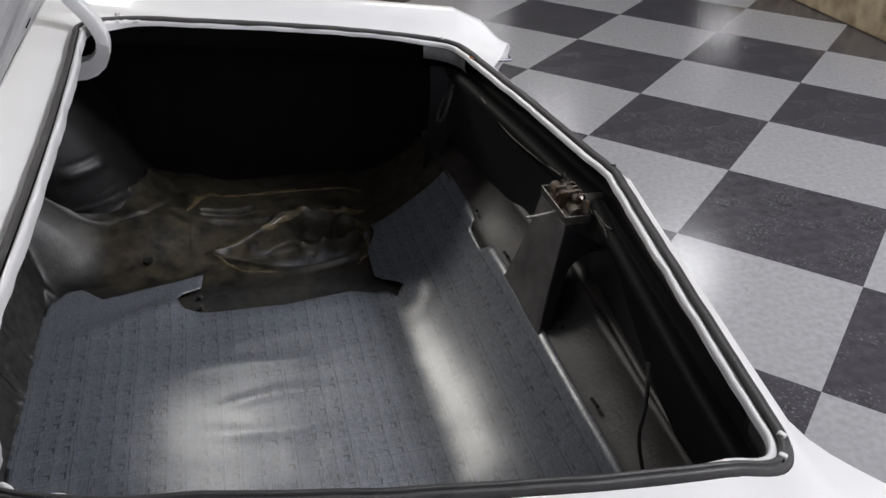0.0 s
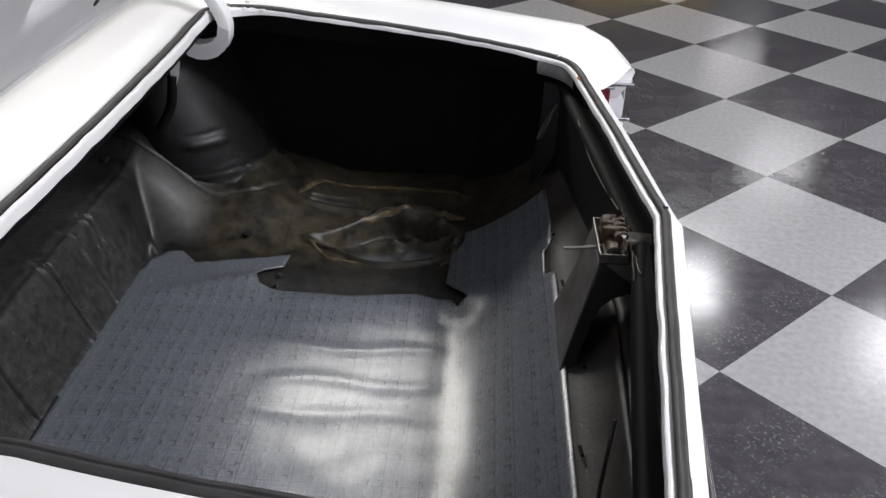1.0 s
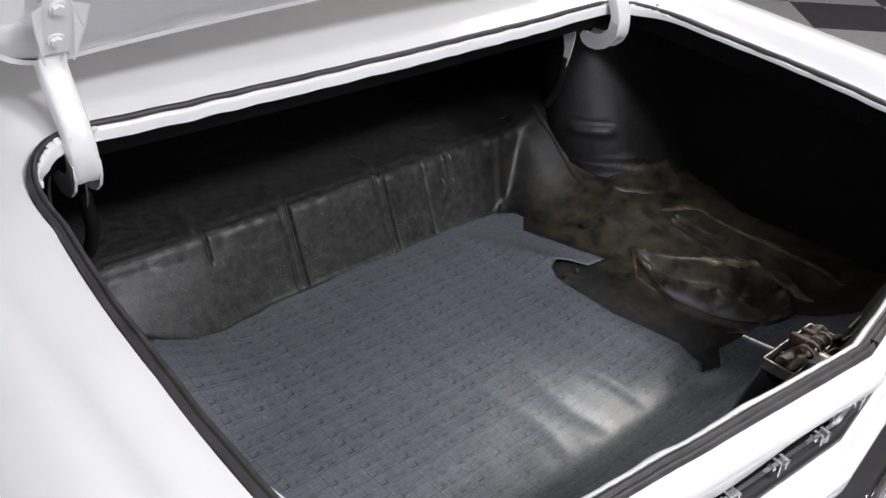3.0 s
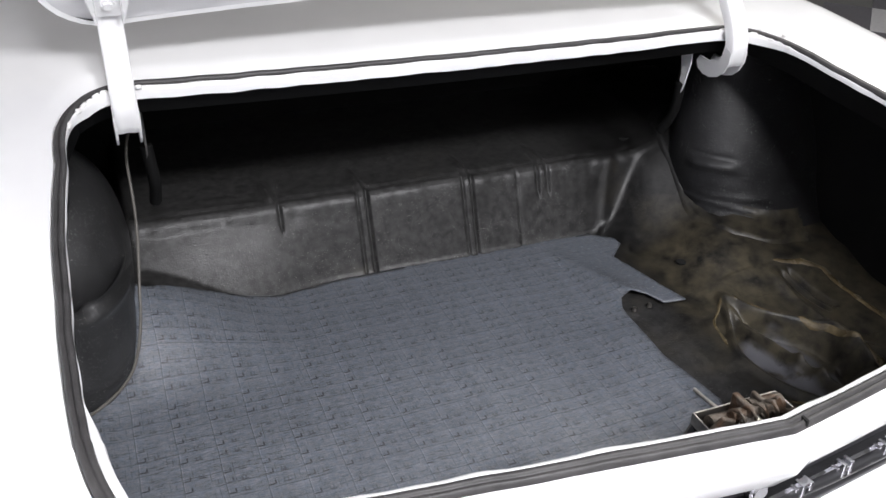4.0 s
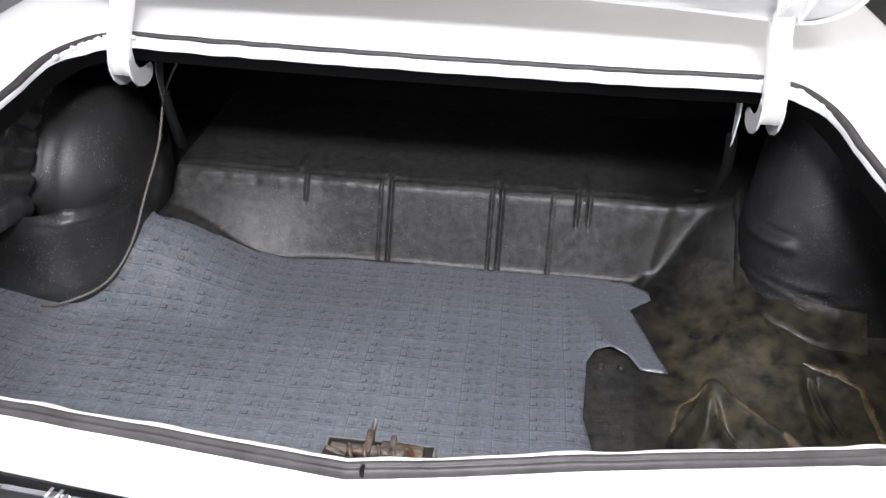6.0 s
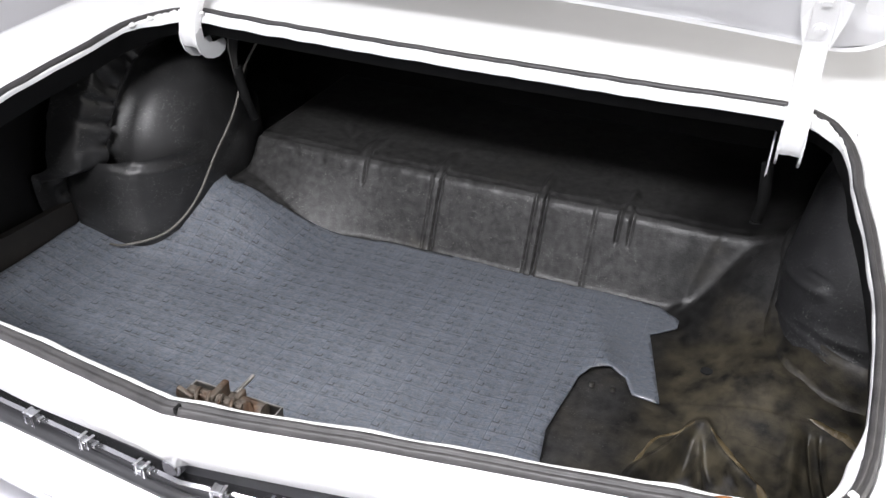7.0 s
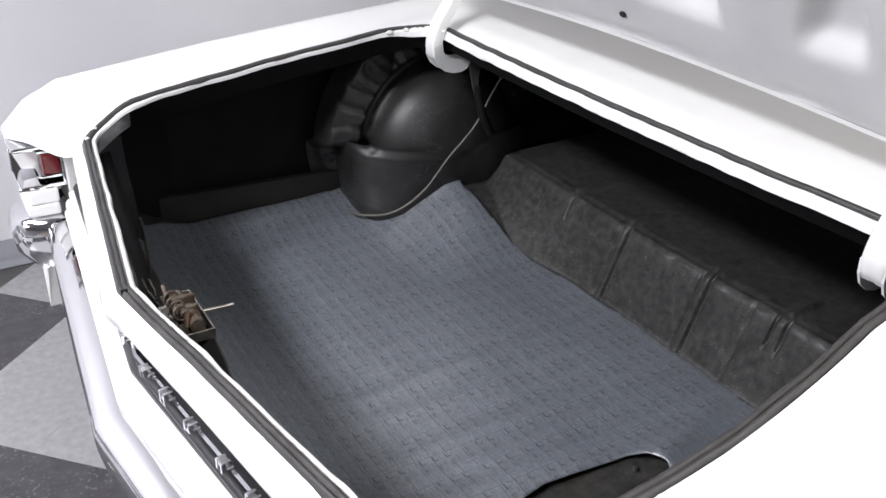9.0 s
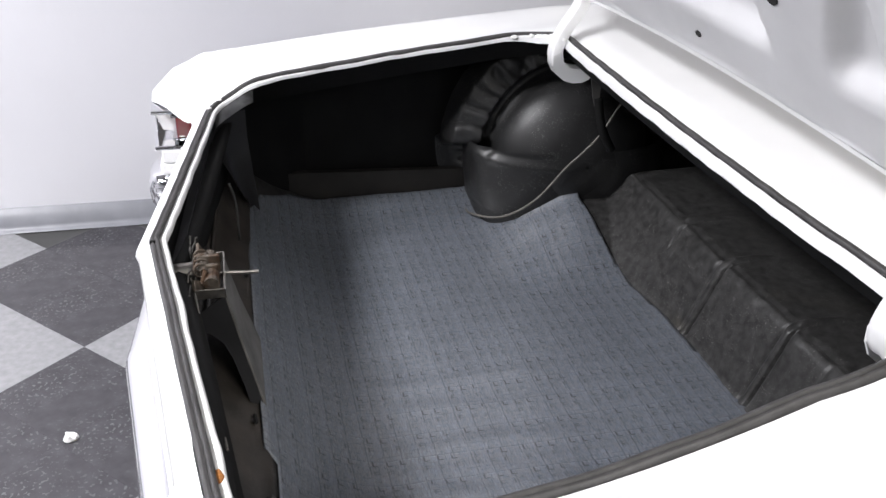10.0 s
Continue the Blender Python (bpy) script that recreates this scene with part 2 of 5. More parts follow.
    b.inputs["Coat Weight"].default_value, b.inputs["Coat Roughness"].default_value, b.inputs["Coat IOR"].default_value = 0.8, 0.5, 1.7
    bp = n.new("ShaderNodeBump")
    bp.inputs["Strength"].default_value, bp.inputs["Distance"].default_value = 0.22, 0.0006
    link(calc("SUBTRACT", calc("MULTIPLY", cloth, 0.7), calc("MULTIPLY", lines, 0.25)), bp.inputs["Height"])
    link(bp.outputs["Normal"], b.inputs["Normal"])
    return m


MAT = woven_mat()
PALE = material("pale_primer", (0.35, 0.35, 0.36), 0.55, vary=0.3, scale=18, second=(0.06, 0.06, 0.06), second_amount=0.6, second_scale=12)
RUST = material("rusty_iron", (0.11, 0.092, 0.075), 0.5, 0.5, vary=0.5, scale=70, bump=0.4, bump_scale=260, second=(0.075, 0.042, 0.024), second_amount=0.4, second_scale=40)
RUSTCHIP = material("orange_rust", (0.34, 0.13, 0.03), 0.8, vary=0.4, scale=300)
DARKSTEEL = material("dark_steel", (0.055, 0.053, 0.051), 0.42, vary=0.35, scale=25, bump=0.2, bump_scale=150)
# dusty dark steel, its colour raised to stand for light bounced off the mat
DUSTYLITSTEEL = material("dusty_bounce_lit_steel", (0.12, 0.115, 0.11), 0.5, vary=0.4, scale=18, bump=0.15, bump_scale=150)
DARKGAP = material("hole_dark", (0.006, 0.006, 0.006), 0.8, vary=0.1)
TYRE = material("tyre_rubber", (0.02, 0.02, 0.02), 0.7, vary=0.2, scale=30)
WALL = material("wall_paint", (0.72, 0.72, 0.76), 0.6, vary=0.02, scale=3, bump=0.05, bump_scale=80)
COVE = material("grey_vinyl", (0.22, 0.225, 0.25), 0.35, vary=0.08, scale=15)
LIGHTTILE = material("light_tile", (0.27, 0.27, 0.28), 0.19, vary=0.12, scale=45)
DARKTILE = material("dark_tile", (0.050, 0.048, 0.054), 0.15, vary=0.25, scale=20, spots=(0.115, 0.115, 0.118), spot_scale=100, spot_level=0.59)
GROUT = material("dark_grout", (0.06, 0.06, 0.06), 0.8, vary=0.1)
CEILING = material("ceiling_grey", (0.3, 0.3, 0.31), 0.8, vary=0.05, scale=3)
TAN = material("tan_stone", (0.42, 0.34, 0.22), 0.6, vary=0.3, scale=8, second=(0.2, 0.15, 0.09), second_scale=5)
YELLOW = material("yellow_paint", (0.75, 0.52, 0.02), 0.3, vary=0.03, scale=5, coat=0.5)
WIRE = material("tan_wire", (0.12, 0.112, 0.10), 0.5, vary=0.2, scale=50)
PAPER = material("white_paper", (0.8, 0.8, 0.78), 0.7, vary=0.05, scale=60)


# ---- mesh helpers ----
def part(name, bm, mat, parent=None, label="", smooth=True, sharp=None):
    me = bpy.data.meshes.new(name)
    bm.normal_update()
    bm.to_mesh(me)
    bm.free()
    if smooth:
        me.polygons.foreach_set("use_smooth", [True] * len(me.polygons))
    if sharp:
        me.set_sharp_from_angle(angle=radians(sharp))
    me.materials.append(mat)
    ob = new(name, me)
    if parent:
        ob.parent = parent
    if label:
        ob["label"] = label
    return ob


def strip(rings, closed=True, bm=None):
    """A skin over rows of points."""
    bm = bm or bmesh.new()
    rows = [[bm.verts.new(p) for p in r] for r in rings]
    for a, b in zip(rows, rows[1:]):
        k = len(a)
        for i in range(k if closed else k - 1):
            j = (i + 1) % k
            bm.faces.new((a[i], a[j], b[j], b[i]))
    return bm


def box(bm, x0, x1, y0, y1, z0, z1, bevel=0.0, m=None):
    g = bmesh.ops.create_cube(bm, size=1)
    vs = g["verts"]
    bmesh.ops.scale(bm, vec=(x1 - x0, y1 - y0, z1 - z0), verts=vs)
    bmesh.ops.translate(bm, vec=((x0 + x1) / 2, (y0 + y1) / 2, (z0 + z1) / 2), verts=vs)
    if bevel:
        es = list({e for v in vs for e in v.link_edges})
        r = bmesh.ops.bevel(bm, geom=es, offset=bevel, segments=2, affect="EDGES", profile=0.5)
        vs = list({v for f in r["faces"] for v in f.verts} | {v for v in vs if v.is_valid})
    if m:
        bmesh.ops.transform(bm, matrix=m, verts=vs)
    return bm


def tube(points, r, bm=None, sides=8, smooth=3):
    """A round wire along smoothed points."""
    bm = bm or bmesh.new()
    pts = [Vector(p) for p in points]
    for _ in range(smooth):
        q = [pts[0]]
        for a, b in zip(pts, pts[1:]):
            q += [a * 0.75 + b * 0.25, a * 0.25 + b * 0.75]
        pts = q + [pts[-1]]
    rows = []
    up = Vector((0.3, 0.2, 0.9)).normalized()
    for i, p in enumerate(pts):
        d = (pts[min(i + 1, len(pts) - 1)] - pts[max(i - 1, 0)]).normalized()
        u = d.cross(up)
        u = u.normalized() if u.length > 1e-4 else Vector((1, 0, 0))
        v = d.cross(u)
        rows.append([bm.verts.new(p + u * math.cos(a) * r + v * math.sin(a) * r) for a in [2 * math.pi * k / sides for k in range(sides)]])
    for a, b in zip(rows, rows[1:]):
        for k in range(sides):
            bm.faces.new((a[k], a[(k + 1) % sides], b[(k + 1) % sides], b[k]))
    bm.faces.new(rows[0][::-1])
    bm.faces.new(rows[-1])
    return bm


def smoothstep(a, b, v):
    k = np.clip((v - a) / (b - a), 0, 1)
    return k * k * (3 - 2 * k)


def gauss(v, s):
    return np.exp(-(v / s) ** 2)


# ---- plan of the boot opening ----
CX = -0.016


def rim_z(y, x=1.0):
    """Height of the opening's rim; its rear edge sags a little, most on one side."""
    a = np.abs(x - CX)
    sag = np.where(x < CX, 0.005 + 0.048 * a - 0.012 * a * a, 0.005 * (1 - smoothstep(0.05, 0.30, a)))
    return 0.8305 + 0.145 * y - sag * (1 - smoothstep(0.12, 0.25, y))


def seal_line():
    """Centre line of the weatherstrip, seen from above, anticlockwise from the rear middle."""
    half = []
    for k in range(60):
        x = 0.60 * k / 59
        half.append((x, 0.047 + 0.1473 * x))
    a, b = Vector((0.60, 0.1354)), Vector((0.684, 0.235))
    c = Vector((0.676, 0.143))
    for k in range(1, 40):
        t = k / 40
        half.append(tuple((1 - t) ** 2 * a + 2 * t * (1 - t) * c + t * t * b))
    for k in range(50):
        y = 0.235 + (0.72 - 0.235) * k / 49
        half.append((0.655 + 0.19 * y - 0.237 * y * y - 0.0015, y))
    a, b, c = Vector((half[-1][0], half[-1][1])), Vector((0.53, 0.9271)), Vector((0.668, 0.942))
    for k in range(1, 14):
        t = k / 14
        half.append(tuple((1 - t) ** 2 * a + 2 * t * (1 - t) * c + t * t * b))
    for k in range(45):
        x = 0.53 * (1 - k / 44)
        half.append((x, 0.9175 + 0.034 * x * x))
    both = half + [(-x, y - 0.0125 * min(x / 0.60, 1.0) * (1 - float(smoothstep(0.12, 0.22, y)))) for x, y in half[-2:0:-1]]
    return [(x + CX - 0.016 * float(np.clip((y - 0.45) / 0.35, 0, 1)), y) for x, y in both]


LINE = np.array(seal_line())
TAN_ = np.roll(LINE, -1, 0) - np.roll(LINE, 1, 0)
NORM = np.stack([TAN_[:, 1], -TAN_[:, 0]], 1) / np.linalg.norm(TAN_, axis=1)[:, None]
for _ in range(3):
    NORM = np.roll(NORM, 1, 0) + 2 * NORM + np.roll(NORM, -1, 0)
    NORM /= np.linalg.norm(NORM, axis=1)[:, None]


def ring(d, h, wob=0.0):
    """The line moved outward by d and up by h."""
    p = LINE + NORM * d
    z = rim_z(p[:, 1], p[:, 0]) + h
    if wob:
        z = z + wob * np.array([noise.noise((x * 22, y * 22, d)) for x, y in LINE])
        p = p + NORM * (wob * np.array([noise.noise((x * 17, y * 17, 5 + d)) for x, y in LINE]))[:, None]
    return [(x, y, zz) for (x, y), zz in zip(p, z)]


def to_box(half_x, front, rear):
    """For each point of the line its partner on a box; rear gives y from x."""
    out = []
    for x, y in LINE:
        u, v = (x - CX) / 0.69, (y - 0.5) / 0.45
        m = max(abs(u), abs(v))
        u, v = u / m, v / m
        X = half_x * u
        Y = 0.5 + (front - 0.5) * v if v >= 0 else 0.5 + (0.5 - rear(X)) * v
        out.append((X + CX, Y))
    return np.array(out)


def crest(y):
    return np.interp(y, [-0.02, 0.0, 0.05, 0.12, 0.435, 0.7, 0.95, 1.3, 2.0], [0.79, 0.812, 0.862, 0.896, 0.936, 0.962, 0.984, 1.0, 1.02])


def body_z(x, y):
    """Height of the outer skin."""
    a = abs(x - CX)
    base = np.where(y < 1.0, rim_z(y, x), 0.9785 + (y - 1.0) * 0.10) + 0.002
    sweep = np.where(x > CX, 0.135, 0.112)
    base = base - 0.014 * smoothstep(0.05, 0.01, y - sweep * a) * (1 - smoothstep(0.62, 0.72, a))
    late = 1 - smoothstep(0.12, 0.32, y)
    rise = np.clip((a - 0.735 - 0.035 * late) / (0.065 - 0.015 * late), 0, 1)
    w = np.where(x > CX, smoothstep(0.69, 0.775, a), rise * rise * (3 - 2 * rise))
    top = base * (1 - w) + crest(y) * w
    return top - 0.05 * np.clip((a - 0.80) / 0.09, 0, 2) ** 2


def lip_rear(x):
    a, k, y0 = abs(x), (0.135 if x > 0 else 0.130), (0.024 if x > 0 else 0.020)
    tip = (0.695, 0.725) if x > 0 else (0.760, 0.775)
    if a < 0.70:
        return y0 + k * a
    return y0 + k * 0.70 - (y0 + k * 0.70) * float(smoothstep(tip[0], tip[1], a))


car = tagged(new("car"), "white sixties saloon car with its boot lid open", "car")

# outer skin round the opening
FRONT = smoothstep(0.80, 0.90, LINE[:, 1])
outer = to_box(0.90, 1.75, lambda X: float(lip_rear(X * 0.83 / 0.9)))
outer[:, 0] = CX + (outer[:, 0] - CX) * np.interp(outer[:, 1], [0.0, 0.12, 0.3, 0.6], [0.922, 0.94, 0.975, 1.0])
inner = LINE + NORM * 0.0065
rings = []
for s in (0, 0.012, 0.03, 0.045, 0.08, 0.15, 0.25, 0.36, 0.48, 0.6, 0.7, 0.8, 0.87, 0.93, 0.97, 1.0):
    p = inner * (1 - s) + outer * s
    z = body_z(p[:, 0], p[:, 1])
    z = z - 0.006 * smoothstep(0.05, 0.03, s) * FRONT - (0.006 if s == 0 else 0)
    rings.append([(a, b, c) for (a, b), c in zip(p, z)])
last = rings[-1]
skirts = [[], [], [], []]
for a, b, c in last:
    out = 1 if a > CX else -1
    if abs(a - CX) > 0.83 and b > 0.02:
        steps = ((0.006, 0, c - 0.03), (0.014, 0, c - 0.065), (0.02, 0, c - 0.10), (0.03, 0, 0.34))
    else:
        under = 0.028 - 0.012 * float(smoothstep(0.02, 0.25, CX - a))
        steps = ((0, -0.003, c - 0.010), (0, under * 0.12, c - 0.030), (0, under, c - 0.070), (0, 0.044, c - 0.075))
    for row, (dx, dy, z) in zip(skirts, steps):
        row.append((a + out * dx, b + dy, z))
part("rear_body", strip(rings + skirts), PAINT, car, "white painted rear wings and deck", sharp=40)

# painted flange inside the seal


SIDE = smoothstep(0.75, 0.95, abs(NORM[:, 0])) * smoothstep(0.22, 0.30, LINE[:, 1])


def flange_ring(d, h, deep, wob):
    out = []
    for (x, y, z), (nx, ny), w, sd in zip(ring(d, h, wob), NORM, FRONT, SIDE):
        k = -(d + 0.006) * max(0.78 * sd, 0.35 * w)
        out.append((x + nx * k, y + ny * k, z - deep * w))
    return out


def seal_ring(d, h, wob=0.0):
    out = []
    for (x, y, z), (nx, ny), w in zip(ring(d, h, wob), NORM, FRONT):
        k = -d * 0.4 * w
        out.append((x + nx * k, y + ny * k, z - 0.35 * h * w))
    return out


part("boot_flange", strip([ring(-0.006, -0.002), flange_ring(-0.012, 0.002, 0.0, 0.002), flange_ring(-0.017, 0.001, 0.0, 0.003), flange_ring(-0.019, -0.004, 0.0, 0.003), flange_ring(-0.0195, -0.008, 0.009, 0.002)]), PAINT, car, "chipped white painted flange")
# weatherstrip
part("weatherstrip", strip([seal_ring(-0.006, -0.004), seal_ring(-0.0085, 0.003, 0.001), seal_ring(-0.007, 0.008, 0.0012), seal_ring(-0.003, 0.0095, 0.0012), seal_ring(-0.0015, 0.008, 0.0012), seal_ring(-0.0005, 0.0035, 0.0012), seal_ring(0.002, 0.009, 0.0012), seal_ring(0.005, 0.007, 0.0012), seal_ring(0.007, 0.002, 0.001), seal_ring(0.007, -0.006)]), RUBBER, car, "worn dark grey rubber seal")

bm = bmesh.new()
box(bm, -0.002, 0.002, 0.0425, 0.0542, 0.829, 0.8422, 0.0006)
part("seal_plug", bm, LINER, car, "small black plug at the joint of the seal", smooth=False)

# inside of the boot: under the rim, the walls
inner_box = to_box(0.885, 1.58, lambda X: 0.094 + 0.135 * abs(X) * 0.8)
inner_box[:, 0] = CX + (inner_box[:, 0] - CX) * np.interp(inner_box[:, 1], [0.1, 0.2, 0.35], [0.80, 0.90, 1.0])
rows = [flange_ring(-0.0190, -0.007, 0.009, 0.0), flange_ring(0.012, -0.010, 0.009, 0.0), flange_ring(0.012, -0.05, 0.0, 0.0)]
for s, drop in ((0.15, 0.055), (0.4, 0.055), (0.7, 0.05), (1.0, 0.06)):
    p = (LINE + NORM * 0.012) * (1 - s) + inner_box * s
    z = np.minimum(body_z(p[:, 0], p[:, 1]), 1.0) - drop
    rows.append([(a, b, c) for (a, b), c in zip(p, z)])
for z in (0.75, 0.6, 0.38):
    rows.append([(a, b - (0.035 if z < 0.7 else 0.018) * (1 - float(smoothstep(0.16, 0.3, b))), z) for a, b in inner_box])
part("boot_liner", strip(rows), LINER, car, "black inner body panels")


# floor pan with its front riser
def pan_z(x, y, mat=False):
    z = 0.446 + 0 * x
    z = z + 0.135 * np.clip((0.395 - y) / 0.205, 0, 1.6) ** 1.9
    z = z + 0.10 * smoothstep(-0.33, -0.64, x) * smoothstep(0.74, 1.0, y) + 0.04 * smoothstep(-0.68, -0.88, x)
    if not mat:
        z = z - 0.004
        base = 1.055 - 0.105 * smoothstep(-0.20, -0.62, x)
        cutin = 0 * x
        for gx, wd, dp in ((-0.142, 0.0036, 1.0), (-0.164, 0.003, 0.5), (0.100, 0.0036, 1.0), (0.078, 0.003, 0.5)):
            cutin = cutin + dp * gauss(x - gx, wd)
        short = smoothstep(1.105, 1.12, y)
        for gx in (-0.33, 0.262, 0.288, 0.21):
            cutin = cutin + (0.25 if gx == 0.21 else 0.8) * gauss(x - gx, 0.004) * (short if gx != 0.21 else 1)
        ragged = 0.0014 * np.sin(x * 37) + 0.0009 * np.sin(x * 83 + 1) + 0.0005 * np.sin(x * 171 + 2)
        length = 1.142 - base
        up = (y - 0.010 * cutin - ragged * smoothstep(1.112, 1.128, y) - base) / length
        knee = 1 - 0.020 / length
        face = np.interp(up / knee, [0, 0.22, 0.61, 1.0], [0, 0.01, 0.075, 0.144])
        over = np.interp((up - knee) * length, [0, 0.004, 0.017, 0.022, 0.034, 0.5], [0.144, 0.158, 0.170, 0.168, 0.173, 0.186])
        r = np.where(up < knee, face, over)
        for gx in (-0.153, 0.089, -0.345, 0.276):
            r = r + 0.007 * gauss(x - gx, 0.009) * smoothstep(1.138, 1.150, y) * (1 - smoothstep(1.20, 1.25, y))
        r = r - 0.0035 * gauss(x - 0.21, 0.006) * smoothstep(0.3, 0.8, np.sin(y * 260)) * smoothstep(1.06, 1.08, y) * (1 - smoothstep(1.12, 1.13, y))
        left = smoothstep(-0.665, -0.62, x)
        z = np.maximum(z, 0.442 + r * left)
        side = 0.13 * smoothstep(0.38, 0.54, x) * smoothstep(0.94, 1.16, y) + 0.07 * smoothstep(0.44, 0.62, x) * smoothstep(0.66, 0.90, y)
        z = 0.5 * (z + 0.442 + side + np.sqrt((z - 0.442 - side) ** 2 + 0.022 ** 2 * smoothstep(0.40, 0.46, x) * smoothstep(1.04, 1.10, y)))
        z = z + 0.010 * gauss((x - 0.43) - 0.55 * (y - 1.09), 0.016) * smoothstep(1.04, 1.07, y) * (1 - smoothstep(1.11, 1.14, y))
        # spare well corner with its pressed ribs
        tip = smoothstep(0.55, 0.72, y)
        e = ((x - 0.542 + 0.03 * tip) / (0.105 - 0.07 * tip)) ** 2 + ((y - 0.555) / 0.155) ** 2
        z = z - 0.050 * smoothstep(1.12, 0.62, e)
        z = z + 0.034 * gauss((x - 0.545) + 0.2 * (y - 0.542), 0.013) * smoothstep(1.1, 0.7, e)
        z = z + 0.014 * gauss(np.hypot(x - 0.555, y - 0.51) - 0.026, 0.012)
        z = z + 0.010 * gauss(e - 1.35, 0.22)
        z = z + 0.012 * gauss(x - 0.66, 0.012) * smoothstep(0.36, 0.42, y) * (1 - smoothstep(0.72, 0.78, y))
        for gx in (0.694, 0.712):
            z = z - 0.012 * gauss(x - gx - 0.18 * (0.69 - y), 0.0045) * smoothstep(0.62, 0.64, y) * (1 - smoothstep(0.745, 0.765, y))
        z = z + 0.015 * smoothstep(0.69, 0.76, x) * smoothstep(0.36, 0.4, y) * (1 - smoothstep(0.76, 0.82, y))
        z = z + 0.008 * gauss(np.hypot(x - 0.65, y - 0.47) - 0.05, 0.012)
    return z


fine = [np.arange(a, b, 0.002) for a, b in ((-0.345, -0.315), (-0.18, -0.13), (0.064, 0.114), (0.2, 0.22), (0.25, 0.30), (0.68, 0.74))] + [np.arange(0.38, 0.68, 0.003)]
xs = np.unique(np.round(np.concatenate([np.arange(-0.90, 0.9001, 0.006)] + fine), 4))
ys = np.concatenate([np.arange(0.185, 0.36, 0.006), np.arange(0.36, 0.78, 0.0035), np.arange(0.78, 1.0, 0.006), np.arange(1.0, 1.16, 0.004), np.arange(1.16, 1.6001, 0.01)])
bm = bmesh.new()
X, Y = np.meshgrid(xs, ys)
Z = pan_z(X, Y)
Z = Z + 0.002 * np.array([[noise.noise((a * 9, b * 9, 3)) for a in xs] for b in ys])
grid = [[bm.verts.new((X[j, i], Y[j, i], Z[j, i])) for i in range(len(xs))] for j in range(len(ys))]
for j in range(len(ys) - 1):
    for i in range(len(xs) - 1):
        bm.faces.new((grid[j][i], grid[j][i + 1], grid[j + 1][i + 1], grid[j + 1][i]))
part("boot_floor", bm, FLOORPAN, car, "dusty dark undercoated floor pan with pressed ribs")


def bead(points, r, name="sealant_bead", mat=SEALANT):
    """A bead laid along the floor pan through (x, y) points."""
    dense = []
    for (a, b), (c, d) in zip(points, points[1:]):
        k = max(2, int(math.hypot(c - a, d - b) / 0.008))
        dense += [(a + (c - a) * i / k, b + (d - b) * i / k) for i in range(k)]
    dense.append(points[-1])
    rows = []
    for k, (a, b) in enumerate(dense):
        (p, q), (u, v) = dense[max(0, k - 1)], dense[min(len(dense) - 1, k + 1)]
        n = Vector((-(v - q), u - p, 0)).normalized()
        a += 0.006 * noise.noise((a * 22, b * 22, 1))
        b += 0.006 * noise.noise((a * 22, b * 22, 7))
        w = r * (0.95 + 0.6 * noise.noise((a * 35, b * 35, 3))) * min(1.0, 0.3 + 0.35 * min(k, len(dense) - 1 - k))
        h = r * (0.40 + 0.25 * noise.noise((a * 50, b * 50, 9)))
        row = []
        for c, up in ((-1.6, -0.003), (-0.9, 0.35 * h), (0, h), (0.9, 0.35 * h), (1.6, -0.003)):
            x, y = a + n.x * c * w, b + n.y * c * w
            row.append((x, y, 0.5 * (float(pan_z(np.float64(x), np.float64(y))) + float(pan_z(np.float64(a), np.float64(b)))) + up))
        rows.append(row)
    return part(name, strip(rows, False), mat, car)


bead([(0.676, 0.786), (0.735, 0.765), (0.771, 0.732), (0.778, 0.645), (0.777, 0.539), (0.764, 0.361)], 0.007)
bead([(0.53, 0.722), (0.59, 0.66), (0.645, 0.58), (0.664, 0.50), (0.645, 0.425), (0.60, 0.397), (0.54, 0.388), (0.46, 0.392), (0.418, 0.43)], 0.005)
bead([(0.42, 0.60), (0.45, 0.68), (0.50, 0.728)], 0.003)
bead([(0.678, 0.482), (0.65, 0.427), (0.657, 0.369)], 0.009)
for a, b in ((0.312, 0.761), (0.35, 0.763)):
    bm = bmesh.new()
    g = bmesh.ops.create_cone(bm, cap_ends=True, segments=12, radius1=0.005, radius2=0.004, depth=0.008)
    bmesh.ops.translate(bm, vec=(a, b, 0.448), verts=bm.verts)
    part("stud", bm, STEEL, car, "small bright stud", sharp=40)
for a, b, rx, ry in ((0.525, 1.186, 0.014, 0.006), (0.5, 0.87, 0.012, 0.010)):
    bm = bmesh.new()
    bmesh.ops.create_cone(bm, cap_ends=True, segments=16, radius1=1, radius2=1, depth=1)
    bmesh.ops.transform(bm, matrix=Matrix.Translation((a, b, float(pan_z(np.float64(a), np.float64(b))) + 0.002)) @ Matrix.Diagonal((rx, ry, 0.004, 1)), verts=bm.verts)
    part("drain_hole", bm, DARKGAP, car, smooth=False)
# brown lower edge of the left side panel
part("side_panel", strip([[(-0.884, y, 0.43), (-0.873, y, 0.44), (-0.873, y, 0.560 - 0.035 * (y - 0.3)), (-0.886, y, 0.563 - 0.035 * (y - 0.3))] for y in np.arange(0.26, 0.90, 0.05)], False), SIDEDUST, car, "brown dusty lower side panel", sharp=40)

